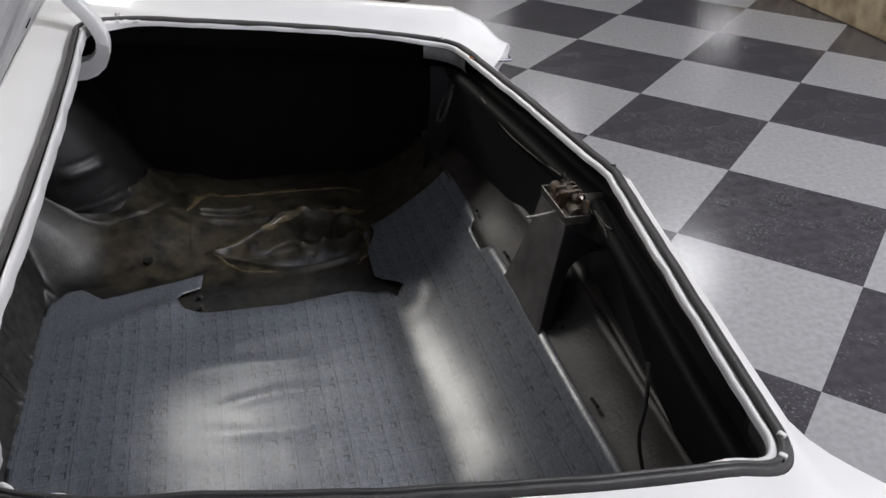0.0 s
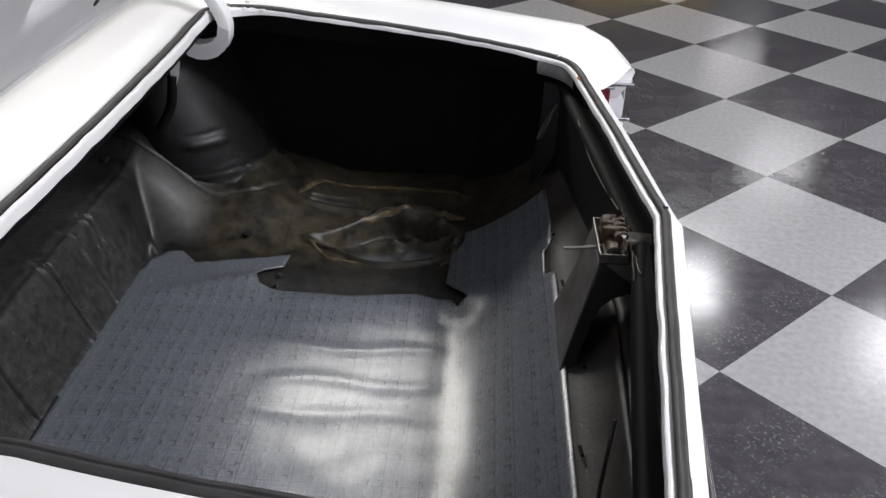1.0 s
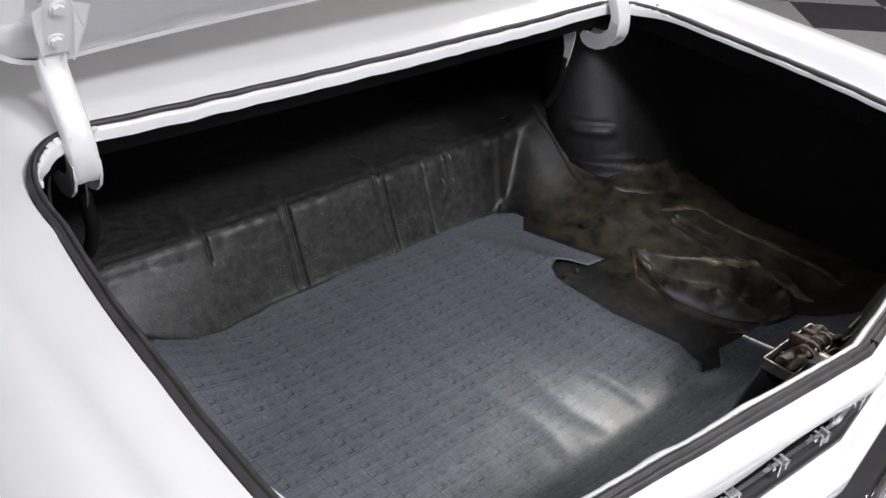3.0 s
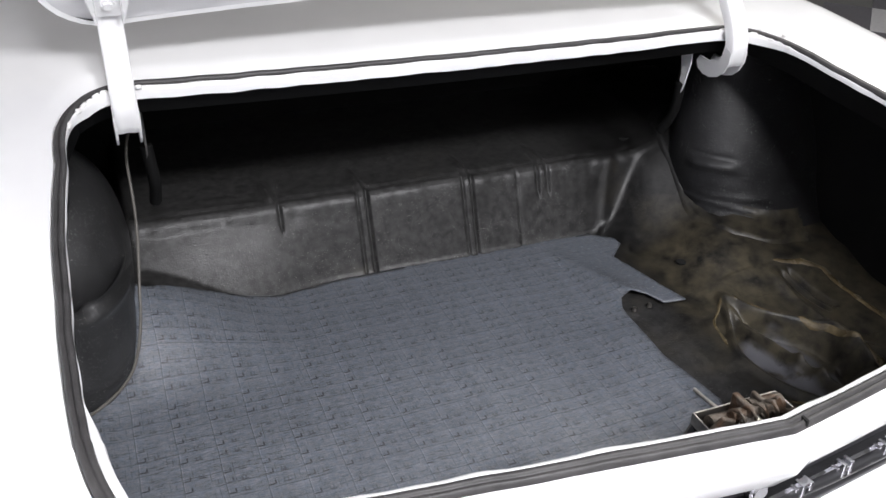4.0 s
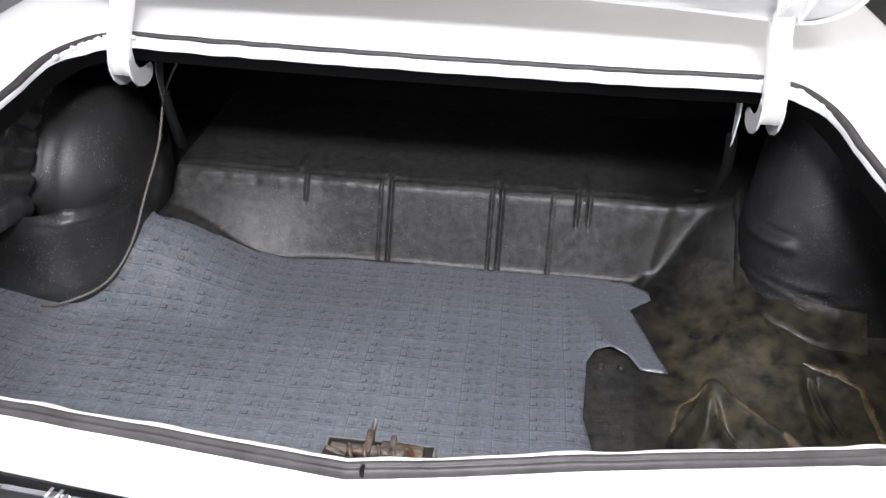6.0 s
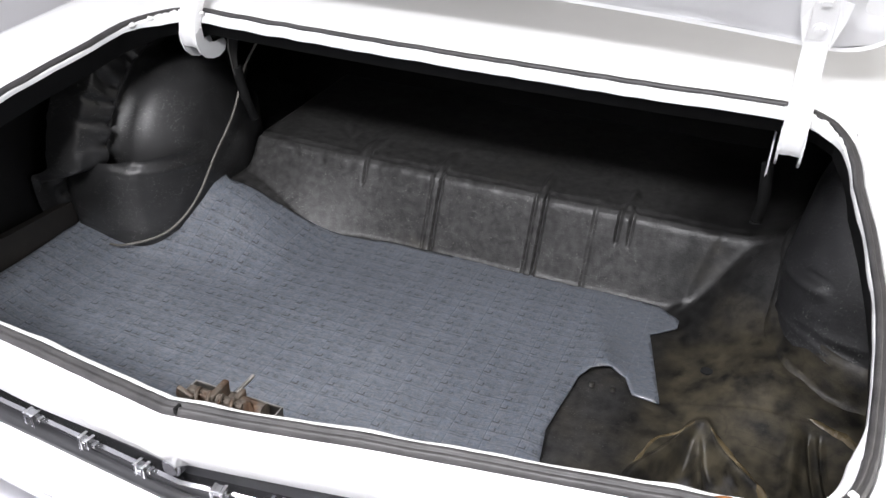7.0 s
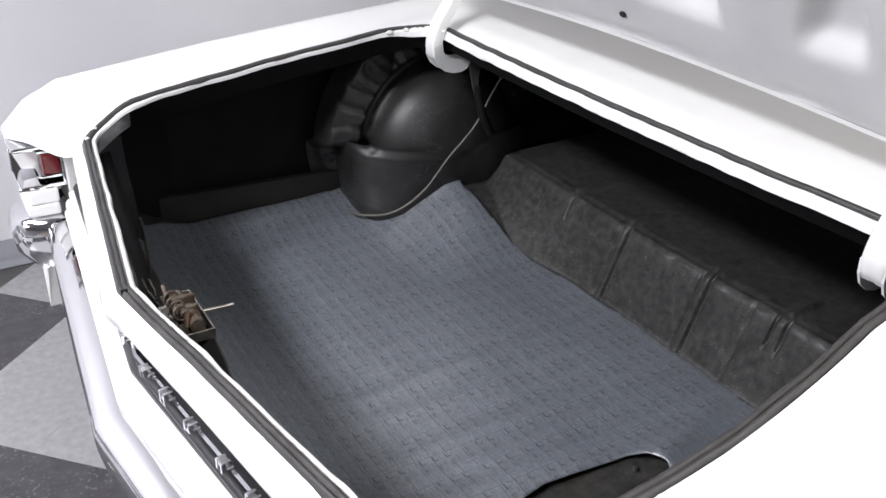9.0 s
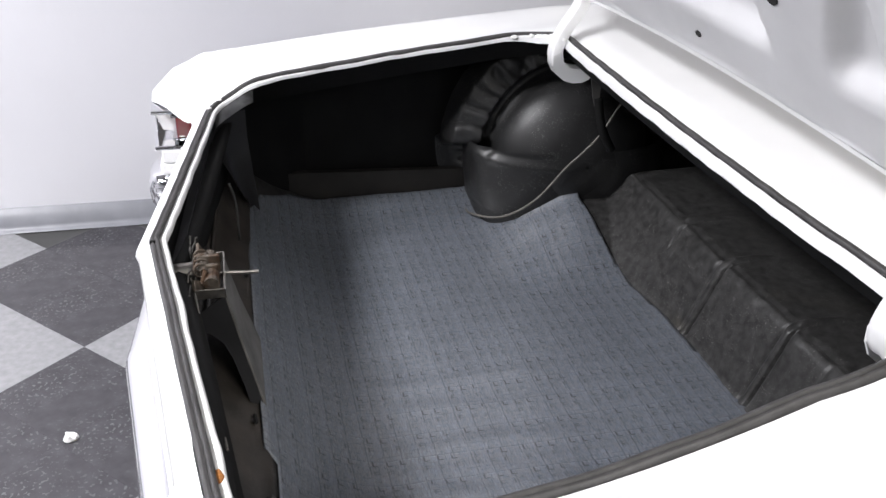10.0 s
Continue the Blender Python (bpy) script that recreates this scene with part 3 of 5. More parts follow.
# rear sill behind the floor
prof = [(0.196, 0.574), (0.188, 0.583), (0.168, 0.590), (0.140, 0.607), (0.112, 0.632), (0.104, 0.645), (0.098, 0.642), (0.093, 0.632), (0.083, 0.646), (0.074, 0.666), (0.068, 0.690), (0.062, 0.70)]
sill = []
for k in range(41):
    x = -0.88 + 1.76 * k / 40
    sill.append([(x, y + 0.0 if i == 0 else y + 0.09 * abs(x) * (i / 11), z) for i, (y, z) in enumerate(prof)])
part("rear_sill", strip(sill, False), SILL, car, "dusty grey-brown rear sill")

for x, y, z in ((-0.10, 0.158, 0.601), (0.145, 0.176, 0.597), (0.33, 0.185, 0.60), (-0.30, 0.178, 0.60)):
    bm = bmesh.new()
    box(bm, -0.010, 0.010, -0.0025, 0.0025, -0.003, 0.003, 0.001, Matrix.Translation((x, y, z)) @ Matrix.Rotation(0.1, 4, "Z") @ Matrix.Rotation(-0.6, 4, "X"))
    part("slot", bm, DARKGAP, car, smooth=False)

# wheel housings: half widths and squareness by height
ZS = np.linspace(0.41, 1.004, 100)


def soft(v):
    k = np.ones(9) / 9
    return np.convolve(np.pad(v, 4, mode="edge"), k, "valid")


SHAPE = {
    -1: (-0.795, 1.02, soft(np.interp(ZS, [0.41, 0.47, 0.55, 0.69, 0.80, 0.88, 0.94, 0.98, 1.0], [0.150, 0.151, 0.162, 0.166, 0.152, 0.127, 0.09, 0.05, 0.005])), soft(np.interp(ZS, [0.41, 0.47, 0.55, 0.69, 0.80, 0.88, 0.94, 0.98, 1.0], [0.243, 0.246, 0.262, 0.27, 0.255, 0.215, 0.155, 0.09, 0.01])), soft(np.interp(ZS, [0.41, 0.5, 0.69, 1.0], [3.2, 3.0, 2.2, 2.0]))),
    1: (0.80, 1.06, soft(np.interp(ZS, [0.41, 0.50, 0.53, 0.64, 0.78, 0.88, 0.94, 0.98, 1.0], [0.206, 0.204, 0.208, 0.214, 0.186, 0.148, 0.10, 0.055, 0.005])), soft(np.interp(ZS, [0.41, 0.46, 0.49, 0.52, 0.56, 0.64, 0.78, 0.88, 0.94, 0.98, 1.0], [0.240, 0.234, 0.219, 0.197, 0.173, 0.150, 0.128, 0.105, 0.08, 0.05, 0.01])), soft(np.interp(ZS, [0.41, 0.5, 0.64, 1.0], [2.6, 2.5, 2.0, 2.0]))),
}


def housing(side):
    cx, cy, RX, RY, NN = SHAPE[side]
    rows = []
    for z, rx, ry, sq in zip(ZS[::-1], RX[::-1], RY[::-1], NN[::-1]):
        row = []
        for k in range(160):
            ph = 2 * math.pi * k / 160
            c, q = math.cos(ph), math.sin(ph)
            p = Vector((cx + rx * math.copysign(abs(c) ** (2 / sq), c), cy + ry * math.copysign(abs(q) ** (2 / sq), q), z))
            n = 0.004 * noise.noise((p.x * 7, p.y * 7, p.z * 7)) + 0.0004 * noise.noise((p.x * 45, p.y * 45, p.z * 45))
            if side * c < 0.3:
                if side < 0:
                    ledge = 0.645 - 0.10 * (p.y - 0.9)
                    stretch = smoothstep(0.74, 0.79, p.y) * (1 - smoothstep(0.98, 1.03, p.y))
                    n += (0.007 * gauss(p.z - ledge + 0.012, 0.010) - 0.005 * gauss(p.z - ledge - 0.006, 0.006)) * stretch
                    groove = 0.782 + (p.z - 0.655) * 0.30 + 1.3 * max(0.0, p.z - 0.655) ** 2
                    n -= 0.011 * gauss(p.y - groove, 0.010) * smoothstep(0.63, 0.66, p.z)
                    fold = smoothstep(0.0, -0.02, p.y - groove + 0.010) * smoothstep(0.66, 0.70, p.z)
                    n += (0.0030 * math.sin(p.z * 190 + p.y * 90 + 9 * noise.noise((p.x * 14, p.y * 14, p.z * 14))) * max(0.0, 0.5 + 1.2 * noise.noise((p.x * 20, p.y * 20, p.z * 20 + 3)))) * fold
                    foot = gauss(p.z - 0.495, 0.016)
                else:
                    stretch = smoothstep(1.04, 1.005, p.y) * (1 - smoothstep(0.645, 0.675, p.x))
                    n += (0.008 * gauss(p.z - 0.632, 0.012) - 0.003 * gauss(p.z - 0.650, 0.005)) * stretch
                    foot = gauss(p.z - 0.535, 0.034)
                n += foot * (0.006 * noise.noise((p.x * 13, p.y * 13, p.z * 110)) + (0.0 if side > 0 else 0.002))
            if side > 0:
                p.y += 0.055 * float(smoothstep(0.62, 0.84, p.z))
            q3 = p + Vector((c, q, 0.0)) * n
            q3.z = min(q3.z, 0.925)
            row.append(q3)
        rows.append(row)
    return strip(rows, True)


def wheel_arch_left():
    """Lower body with its ledge, the dome above it and the gathered cover behind the dome."""
    bm = housing(-1)
    low = [v for v in bm.verts if v.co.z > 0.672]
    bmesh.ops.delete(bm, geom=low, context="VERTS")
    rows = []
    for k, rho in enumerate(np.concatenate([np.linspace(0.02, 0.9, 26), np.linspace(0.92, 1.0, 8), np.linspace(1.02, 1.14, 8), np.linspace(1.16, 1.60, 32)])):
        row = []
        for i in range(260):
            th = 2 * math.pi * i / 260
            y, z = DOME_Y + DOME_R * rho * math.cos(th), DOME_Z + DOME_R * rho * math.sin(th)
            if rho <= 1.0:
                x = -0.752 + 0.127 * max(0.0, 1 - rho ** 2.3) ** 0.5
                x += 0.003 * noise.noise((y * 9, z * 9, 2))
            else:
                q = (rho - 1.0) / 0.86
                x = -0.752 - 0.026 * float(smoothstep(0.0, 0.09, q)) + 0.026 * float(smoothstep(0.13, 0.24, q)) - 0.06 * max(0.0, q - 0.2) - 0.09 * float(smoothstep(0.58, 0.78, q))
                band = float(smoothstep(0.14, 0.24, q) * (1 - smoothstep(0.60, 0.78, q)))
                pucker = 0.3 - 1.3 * (1 - abs(math.sin(th * 15 + 3.2 * noise.noise((th * 3, q * 1.6, 1))))) ** 3.2
                x += band * 0.014 * pucker * max(0.15, 0.75 + 1.1 * noise.noise((th * 5, q * 2.5, 7)))
                x += band * 0.005 * math.sin(th * 41 + 5 * noise.noise((th * 4, q * 2, 3))) * max(0.0, 0.4 + noise.noise((th * 7, q * 4, 11)))
                x += band * 0.004 * noise.noise((y * 30, z * 30, 5))
                x -= 0.12 * float(smoothstep(0.67, 0.60, z))
            row.append((x if rho <= 1.0 else max(x, -0.887), y, min(z, 0.925)))
        rows.append(row)
    return strip(rows, True, bm)


DOME_Y, DOME_Z, DOME_R = 1.02, 0.633, 0.205
part("wheel_housing", wheel_arch_left(), DUSTCOAT, car, "black undercoated wheel housing with a wrinkled cover")
part("wheel_housing", housing(1), UNDERCOAT, car, "black undercoated wheel housing with a dented crease")


bm = bmesh.new()
cx, cy, RX, RY, NN = SHAPE[1]
collar = []
for k in range(150):
    ph = radians(95 + 175 * k / 149)
    c, q = math.cos(ph), math.sin(ph)
    row = []
    for d, up in ((-0.040, 0.040), (-0.030, 0.022), (-0.022, 0.022), (-0.014, 0.012), (-0.006, 0.014), (0.002, 0.006), (0.008, 0.008), (0.014, 0.002), (0.020, -0.006)):
        x, y = cx + (RX[8] + d) * math.copysign(abs(c) ** 0.78, c), cy + (RY[8] + d) * math.copysign(abs(q) ** 0.78, q)
        ripple = 0.004 * noise.noise((ph * 4, d * 160, 1)) + 0.002 * noise.noise((ph * 9, d * 260, 4))
        row.append((x + c * ripple, y + q * ripple, float(pan_z(np.float64(min(x, 0.88)), np.float64(y))) + up + ripple))
    collar.append(row)
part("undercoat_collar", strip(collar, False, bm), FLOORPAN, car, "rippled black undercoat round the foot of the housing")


def on_housing(y, z):
    """A point just off the inner face of the left wheel housing at that y and z."""
    cx, cy, RX, RY, NN = SHAPE[-1]
    rx, ry, sq = (float(np.interp(z, ZS, v)) for v in (RX, RY, NN))
    k = max(0.05, 1 - min(1, abs((y - cy) / ry)) ** sq) ** (1 / sq)
    return (cx + rx * k + 0.004, y - 0.003, z)


def off_housing(y, z, dx):
    x, y, z = on_housing(y, z)
    return (x + dx, y, z)


part("wire", tube([(-0.58, 1.10, 0.86), off_housing(1.08, 0.80, 0.035), off_housing(1.04, 0.724, 0.022), off_housing(1.0, 0.68, 0.016), off_housing(0.961, 0.64, 0.012), off_housing(0.935, 0.60, 0.008), off_housing(0.905, 0.56, 0.007), off_housing(0.86, 0.52, 0.008), off_housing(0.81, 0.49, 0.012), (-0.73, 0.752, 0.478), (-0.765, 0.752, 0.475)], 0.0028), WIRE, car, "thin greyish tan wire over the wheel housing")

# hinge arms
def channel(path, w, depth, x, bm=None):
    """A pressed channel along (y, z) points, its flanges towards the front."""
    bm = bm or bmesh.new()
    pts = [Vector((0, y, z)) for y, z in path]
    for _ in range(3):
        q = [pts[0]]
        for a, b in zip(pts, pts[1:]):
            q += [a * 0.75 + b * 0.25, a * 0.25 + b * 0.75]
        pts = q + [pts[-1]]
    rows = []
    for i, p in enumerate(pts):
        d = (pts[min(i + 1, len(pts) - 1)] - pts[max(i - 1, 0)]).normalized()
        n = Vector((0, d.z, -d.y))
        sec = [(-w / 2, -depth), (-w / 2, -0.002), (-w / 2 + 0.003, 0.0015), (-w * 0.2, 0.0015), (0, 0.0), (w * 0.2, 0.0015), (w / 2 - 0.003, 0.0015), (w / 2, -0.002), (w / 2, -depth), (w / 2 - 0.003, -depth), (w / 2 - 0.003, -0.002), (-w / 2 + 0.003, -0.002), (-w / 2 + 0.003, -depth)]
        rows.append([Vector((x + a, 0, 0)) + p + n * b for a, b in sec])
    strip(rows, True, bm)
    return bm


def hex_bolt(bm, m, r=0.008, h=0.006):
    for rad, z0, z1, k in ((r * 1.5, 0.0, 0.0015, 20), (r, 0.0015, h, 6)):
        g = bmesh.ops.create_cone(bm, cap_ends=True, segments=k, radius1=rad, radius2=rad * 0.94, depth=z1 - z0)
        bmesh.ops.transform(bm, matrix=m @ Matrix.Translation((0, 0, (z0 + z1) / 2)), verts=g["verts"])


LID = Matrix.Translation((CX, 0.945, 1.060)) @ Matrix.Rotation(radians(122), 4, "X")
for sx in (-1, 1):
    x = -0.600 if sx < 0 else 0.545
    back = 0.012 if sx < 0 else 0.0
    arm = part("hinge_arm", channel([(y + back * smoothstep(1.16, 0.95, z), z) for y, z in ((0.888, 1.150), (0.922, 1.095), (0.938, 1.064), (0.928, 1.036), (0.888, 0.985), (0.872, 0.940), (0.876, 0.912), (0.884, 0.900))], 0.038, 0.022, x), PAINT, car, "white gooseneck hinge arm", sharp=50)
    lx = x - CX
    bm = bmesh.new()
    box(bm, lx - 0.019, lx + 0.019, 0.02, 0.126, 0.004, 0.0075, 0.001, LID)
    for e in (-1, 1):
        quad = [LID @ Vector(v) for v in ((lx + e * 0.019, 0.02, 0.0075), (lx + e * 0.019, 0.108, 0.0075), (lx + e * 0.036, 0.112, 0.018), (lx + e * 0.032, 0.075, 0.020), (lx + e * 0.020, 0.02, 0.024))]
        inner_q = [LID @ Vector((v[0] - e * 0.002, v[1], v[2])) for v in ((lx + e * 0.019, 0.02, 0.0075), (lx + e * 0.019, 0.108, 0.0075), (lx + e * 0.036, 0.112, 0.018), (lx + e * 0.032, 0.075, 0.020), (lx + e * 0.020, 0.02, 0.024))]
        strip([quad, inner_q], True, bm)
        bm.faces.new([bm.verts.new(v) for v in quad])
        bm.faces.new([bm.verts.new(v) for v in inner_q[::-1]])
    part("hinge_plate", bm, PAINT, arm, smooth=False)
    for v in (0.045, 0.102):
        bm = bmesh.new()
        hex_bolt(bm, LID @ Matrix.Translation((lx, v, 0.0075)))
        part("bolt", bm, PAINT, arm, "painted hexagon bolt", smooth=False)
    bm = bmesh.new()
    off = -0.026 * sx
    prong = [(y + back, z) for y, z in ((0.874, 0.930), (0.876, 0.908), (0.886, 0.888), (0.904, 0.873), (0.926, 0.866), (0.948, 0.866), (0.966, 0.873), (0.974, 0.887), (0.966, 0.899), (0.940, 0.898), (0.914, 0.904), (0.900, 0.918), (0.896, 0.940))]
    for e in (-0.0198, 0.0158):
        pb = bmesh.new()
        strip([[(x + e + t, y, z) for y, z in prong] for t in (0.0, 0.004)], True, pb)
        bmesh.ops.holes_fill(pb, edges=pb.edges)
        part("hinge_prong", pb, PAINT, arm, smooth=False)
    plate = [(1.012, 0.925), (0.985, 0.918), (0.980, 0.88), (0.990, 0.83), (1.0, 0.80), (1.008, 0.80), (1.006, 0.85), (1.022, 0.91)]
    strip([[(x + off - 0.0015, y, z), (x + off + 0.0015, y, z)] for y, z in plate], False, bm)
    for e in (-0.0015, 0.0015):
        bm.faces.new([bm.verts.new((x + off + e, y, z)) for y, z in plate])
    part("hinge_bracket", bm, PAINT if sx > 0 else DARKSTEEL, car, smooth=False)
    part("hose", tube([(x + off, 1.004, 0.83), (x + off + 0.004, 1.010, 0.79), (x + off + 0.008, 1.02, 0.75), (x + off + 0.004, 1.05, 0.70)], 0.011), LINER, car, "black rubber hose")


# boot lid, standing open
def fill(outline, step, zfun, jitter=True):
    """A triangle net inside an outline, with its height from zfun(x, y)."""
    dense = []
    for a, b in zip(outline, outline[1:] + outline[:1]):
        k = max(1, round(math.dist(a, b) / step))
        dense += [(a[0] + (b[0] - a[0]) * i / k, a[1] + (b[1] - a[1]) * i / k) for i in range(k)]
    nb = len(dense)
    pts = [Vector(p) for p in dense]
    lo = [min(p[i] for p in dense) for i in (0, 1)]
    hi = [max(p[i] for p in dense) for i in (0, 1)]
    for j, y in enumerate(np.arange(lo[1], hi[1], step)):
        for x in np.arange(lo[0], hi[0], step):
            pts.append(Vector((x + (step / 2 if j % 2 else 0), y)))
    vs, _, fs, _, _, _ = delaunay_2d_cdt(pts, [(i, (i + 1) % nb) for i in range(nb)], [], 1, 1e-5)
    bm = bmesh.new()
    bv = [bm.verts.new((v.x, v.y, zfun(v.x, v.y))) for v in vs]
    for f in fs:
        bm.faces.new([bv[i] for i in f])
    return bm


def lid_edge(grow=0.0):
    pts = []
    r = 0.10
    for k in range(31):
        x = -0.585 + 1.17 * k / 30
        pts.append((x, 0.024 - 0.09 * x * x - grow))
    y0 = pts[-1][1]
    for k in range(1, 9):
        a = radians(-90 + 90 * k / 8)
        pts.append((0.585 + (r + grow) * math.cos(a), y0 + grow + r + (r + grow) * math.sin(a)))
    for k in range(0, 9):
        a = radians(90 * k / 8)
        pts.append((0.61 + (0.08 + grow) * math.cos(a), 0.86 + (0.08 + grow) * math.sin(a)))
    return pts + [(-x, y) for x, y in pts[:30:-1]]


def lid_depth(u, v):
    a = abs(u)
    e = 0.028
    top = 1 - smoothstep(0.76, 0.80, v)
    side1 = 0.250 - (v - 0.14) * 0.10
    p1 = smoothstep(0, e, side1 - a) * smoothstep(0.118, 0.118 + e + 0.02, v + 0.05 * (a - 0.2))
    p2 = smoothstep(0, e, a - 0.375 - (v - 0.15) * 0.35) * smoothstep(0, e, 0.49 - a) * smoothstep(0.115, 0.115 + e + 0.015, v)
    p3 = smoothstep(0, e, a - 0.60) * smoothstep(0, 0.02, 0.665 - a) * smoothstep(0.05, 0.05 + e, v)
    d = -0.026 * max(p1, p2, p3) * top
    edge = 0.024 - 0.09 * u * u
    d -= 0.004 * gauss(v - edge - 0.016, 0.004)
    return float(d + 0.0015 * noise.noise((u * 6, v * 6, 2)))


o = lid_edge()
rows = []
for z, g in ((0.001, -0.010), (0.0025, -0.002), (0.0, 0.0), (-0.006, 0.002), (-0.012, 0.0)):
    rows.append([LID @ Vector((x, y, z)) for x, y in lid_edge(g)])
bm = strip(rows)
sk = fill(o, 0.06, lambda x, y: -0.012 - 0.035 * float(smoothstep(0, 0.25, y) * smoothstep(0, 0.3, 0.69 - abs(x)) * smoothstep(0, 0.2, 0.94 - y)))
bmesh.ops.transform(sk, matrix=LID, verts=sk.verts)
tmp = bpy.data.meshes.new("lid_skin")
sk.to_mesh(tmp)
sk.free()
bm.from_mesh(tmp)
lid = part("boot_lid", bm, PAINT, car, "white boot lid standing open", sharp=50)
bm = fill(lid_edge(-0.009), 0.0125, lid_depth)
bmesh.ops.transform(bm, matrix=LID, verts=bm.verts)
part("inner_panel", bm, LIDPAINT, lid, "pale pressed inner panel with deep pockets")
for u, v, a, b in ((0.012, 0.082, 0.009, 0.006), (0.296, 0.222, 0.013, 0.010), (-0.296, 0.222, 0.013, 0.010)):
    bm = bmesh.new()
    g = bmesh.ops.create_cone(bm, cap_ends=True, segments=20, radius1=1, radius2=1, depth=1)
    bmesh.ops.transform(bm, matrix=LID @ Matrix.Translation((u, v, lid_depth(u, v))) @ Matrix.Rotation(radians(20), 4, "Z") @ Matrix.Diagonal((a, b, 0.003, 1)), verts=bm.verts)
    part("drain_hole", bm, DARKGAP, lid, "small dark oval hole", smooth=False)


# rear panel below the lip
def vline(x, base):
    return base + (0.135 if x > CX else 0.082) * abs(x - CX)


def vrun(sec, x0=-0.69, x1=0.69, n=60, closed=True):
    rows = []
    for k in range(n + 1):
        x = CX + x0 + (x1 - x0) * k / n
        rows.append([(x, vline(x, y), z) for y, z in sec])
    bm = strip(rows, closed)
    return bm


part("rear_panel", vrun([(0.066, 0.785), (0.066, 0.63), (0.080, 0.63), (0.080, 0.785)]), BLACKPAINT, car, "black recessed rear panel", sharp=30)
part("chrome_rail", vrun([(0.066, 0.722), (0.052, 0.725), (0.048, 0.722), (0.049, 0.717), (0.053, 0.714), (0.066, 0.715)]), TRIM, car, "thin chrome rail", sharp=40)
part("lower_bar", vrun([(0.065, 0.711), (0.047, 0.709), (0.041, 0.703), (0.040, 0.696), (0.045, 0.692), (0.065, 0.692)]), BLACKPAINT, car, "dark rounded bar", sharp=60)
part("rear_moulding", vrun([(0.06, 0.696), (0.036, 0.695), (0.030, 0.691), (0.029, 0.685), (0.035, 0.680), (0.025, 0.677), (0.020, 0.670), (0.021, 0.663), (0.028, 0.658), (0.019, 0.655), (0.015, 0.649), (0.019, 0.643), (0.06, 0.642)]), PAINT, car, "ribbed pale moulding", sharp=45)
BUMP = [(0.05, 0.634), (0.018, 0.636), (-0.006, 0.632), (-0.020, 0.622), (-0.026, 0.604), (-0.024, 0.575), (-0.016, 0.53), (-0.006, 0.49), (0.008, 0.455), (0.026, 0.44), (0.06, 0.445)]
part("bumper", vrun(BUMP, -0.80, 0.80), CHROME, car, "chrome bumper with a pointed middle", sharp=50)
part("tail_skirt", vrun([(0.020, 0.640), (0.016, 0.35), (0.028, 0.34), (0.030, 0.640)], -0.80, 0.80), PAINT, car, sharp=40)

# chrome ornaments on the rail and the lock
for k, x in enumerate((-0.41, -0.325, -0.225, -0.135, -0.05, 0.052, 0.12, 0.195, 0.285, 0.36)):
    bm = bmesh.new()
    x += CX
    y = vline(x, 0.044)
    tall = (0.010, 0.008, 0.009)[k % 3]
    m = Matrix.Translation((x, y, 0.726)) @ Matrix.Rotation(math.atan(0.135) * (1 if x > CX else -1), 4, "Z")
    box(bm, -0.0085, -0.0035, -0.006, 0.008, -tall, tall, 0.001, m)
    box(bm, 0.0035, 0.0085, -0.006, 0.008, -tall * (0.4 if k % 2 else 1), tall, 0.001, m)
    bar = (0.0, -tall + 0.004, tall - 0.004)[k % 3]
    box(bm, -0.008, 0.008, -0.005, 0.007, bar - 0.0035, bar + 0.0035, 0.001, m)
    box(bm, -0.011, 0.011, 0.0, 0.010, -0.005, 0.0, 0.001, m)
    part("chrome_ornament", bm, CHROME, car, smooth=False)
bm = bmesh.new()
m = Matrix.Translation((CX - 0.012, 0.062, 0.738)) @ Matrix.Rotation(radians(90), 4, "X")
for r, z in ((0.014, 0.008), (0.010, 0.012), (0.006, 0.009)):
    g = bmesh.ops.create_cone(bm, cap_ends=True, segments=24, radius1=r, radius2=r * 0.9, depth=z)
    bmesh.ops.transform(bm, matrix=m @ Matrix.Translation((0, 0, z / 2)), verts=g["verts"])
part("boot_lock", bm, CHROME, car, "round chrome boot lock", sharp=40)

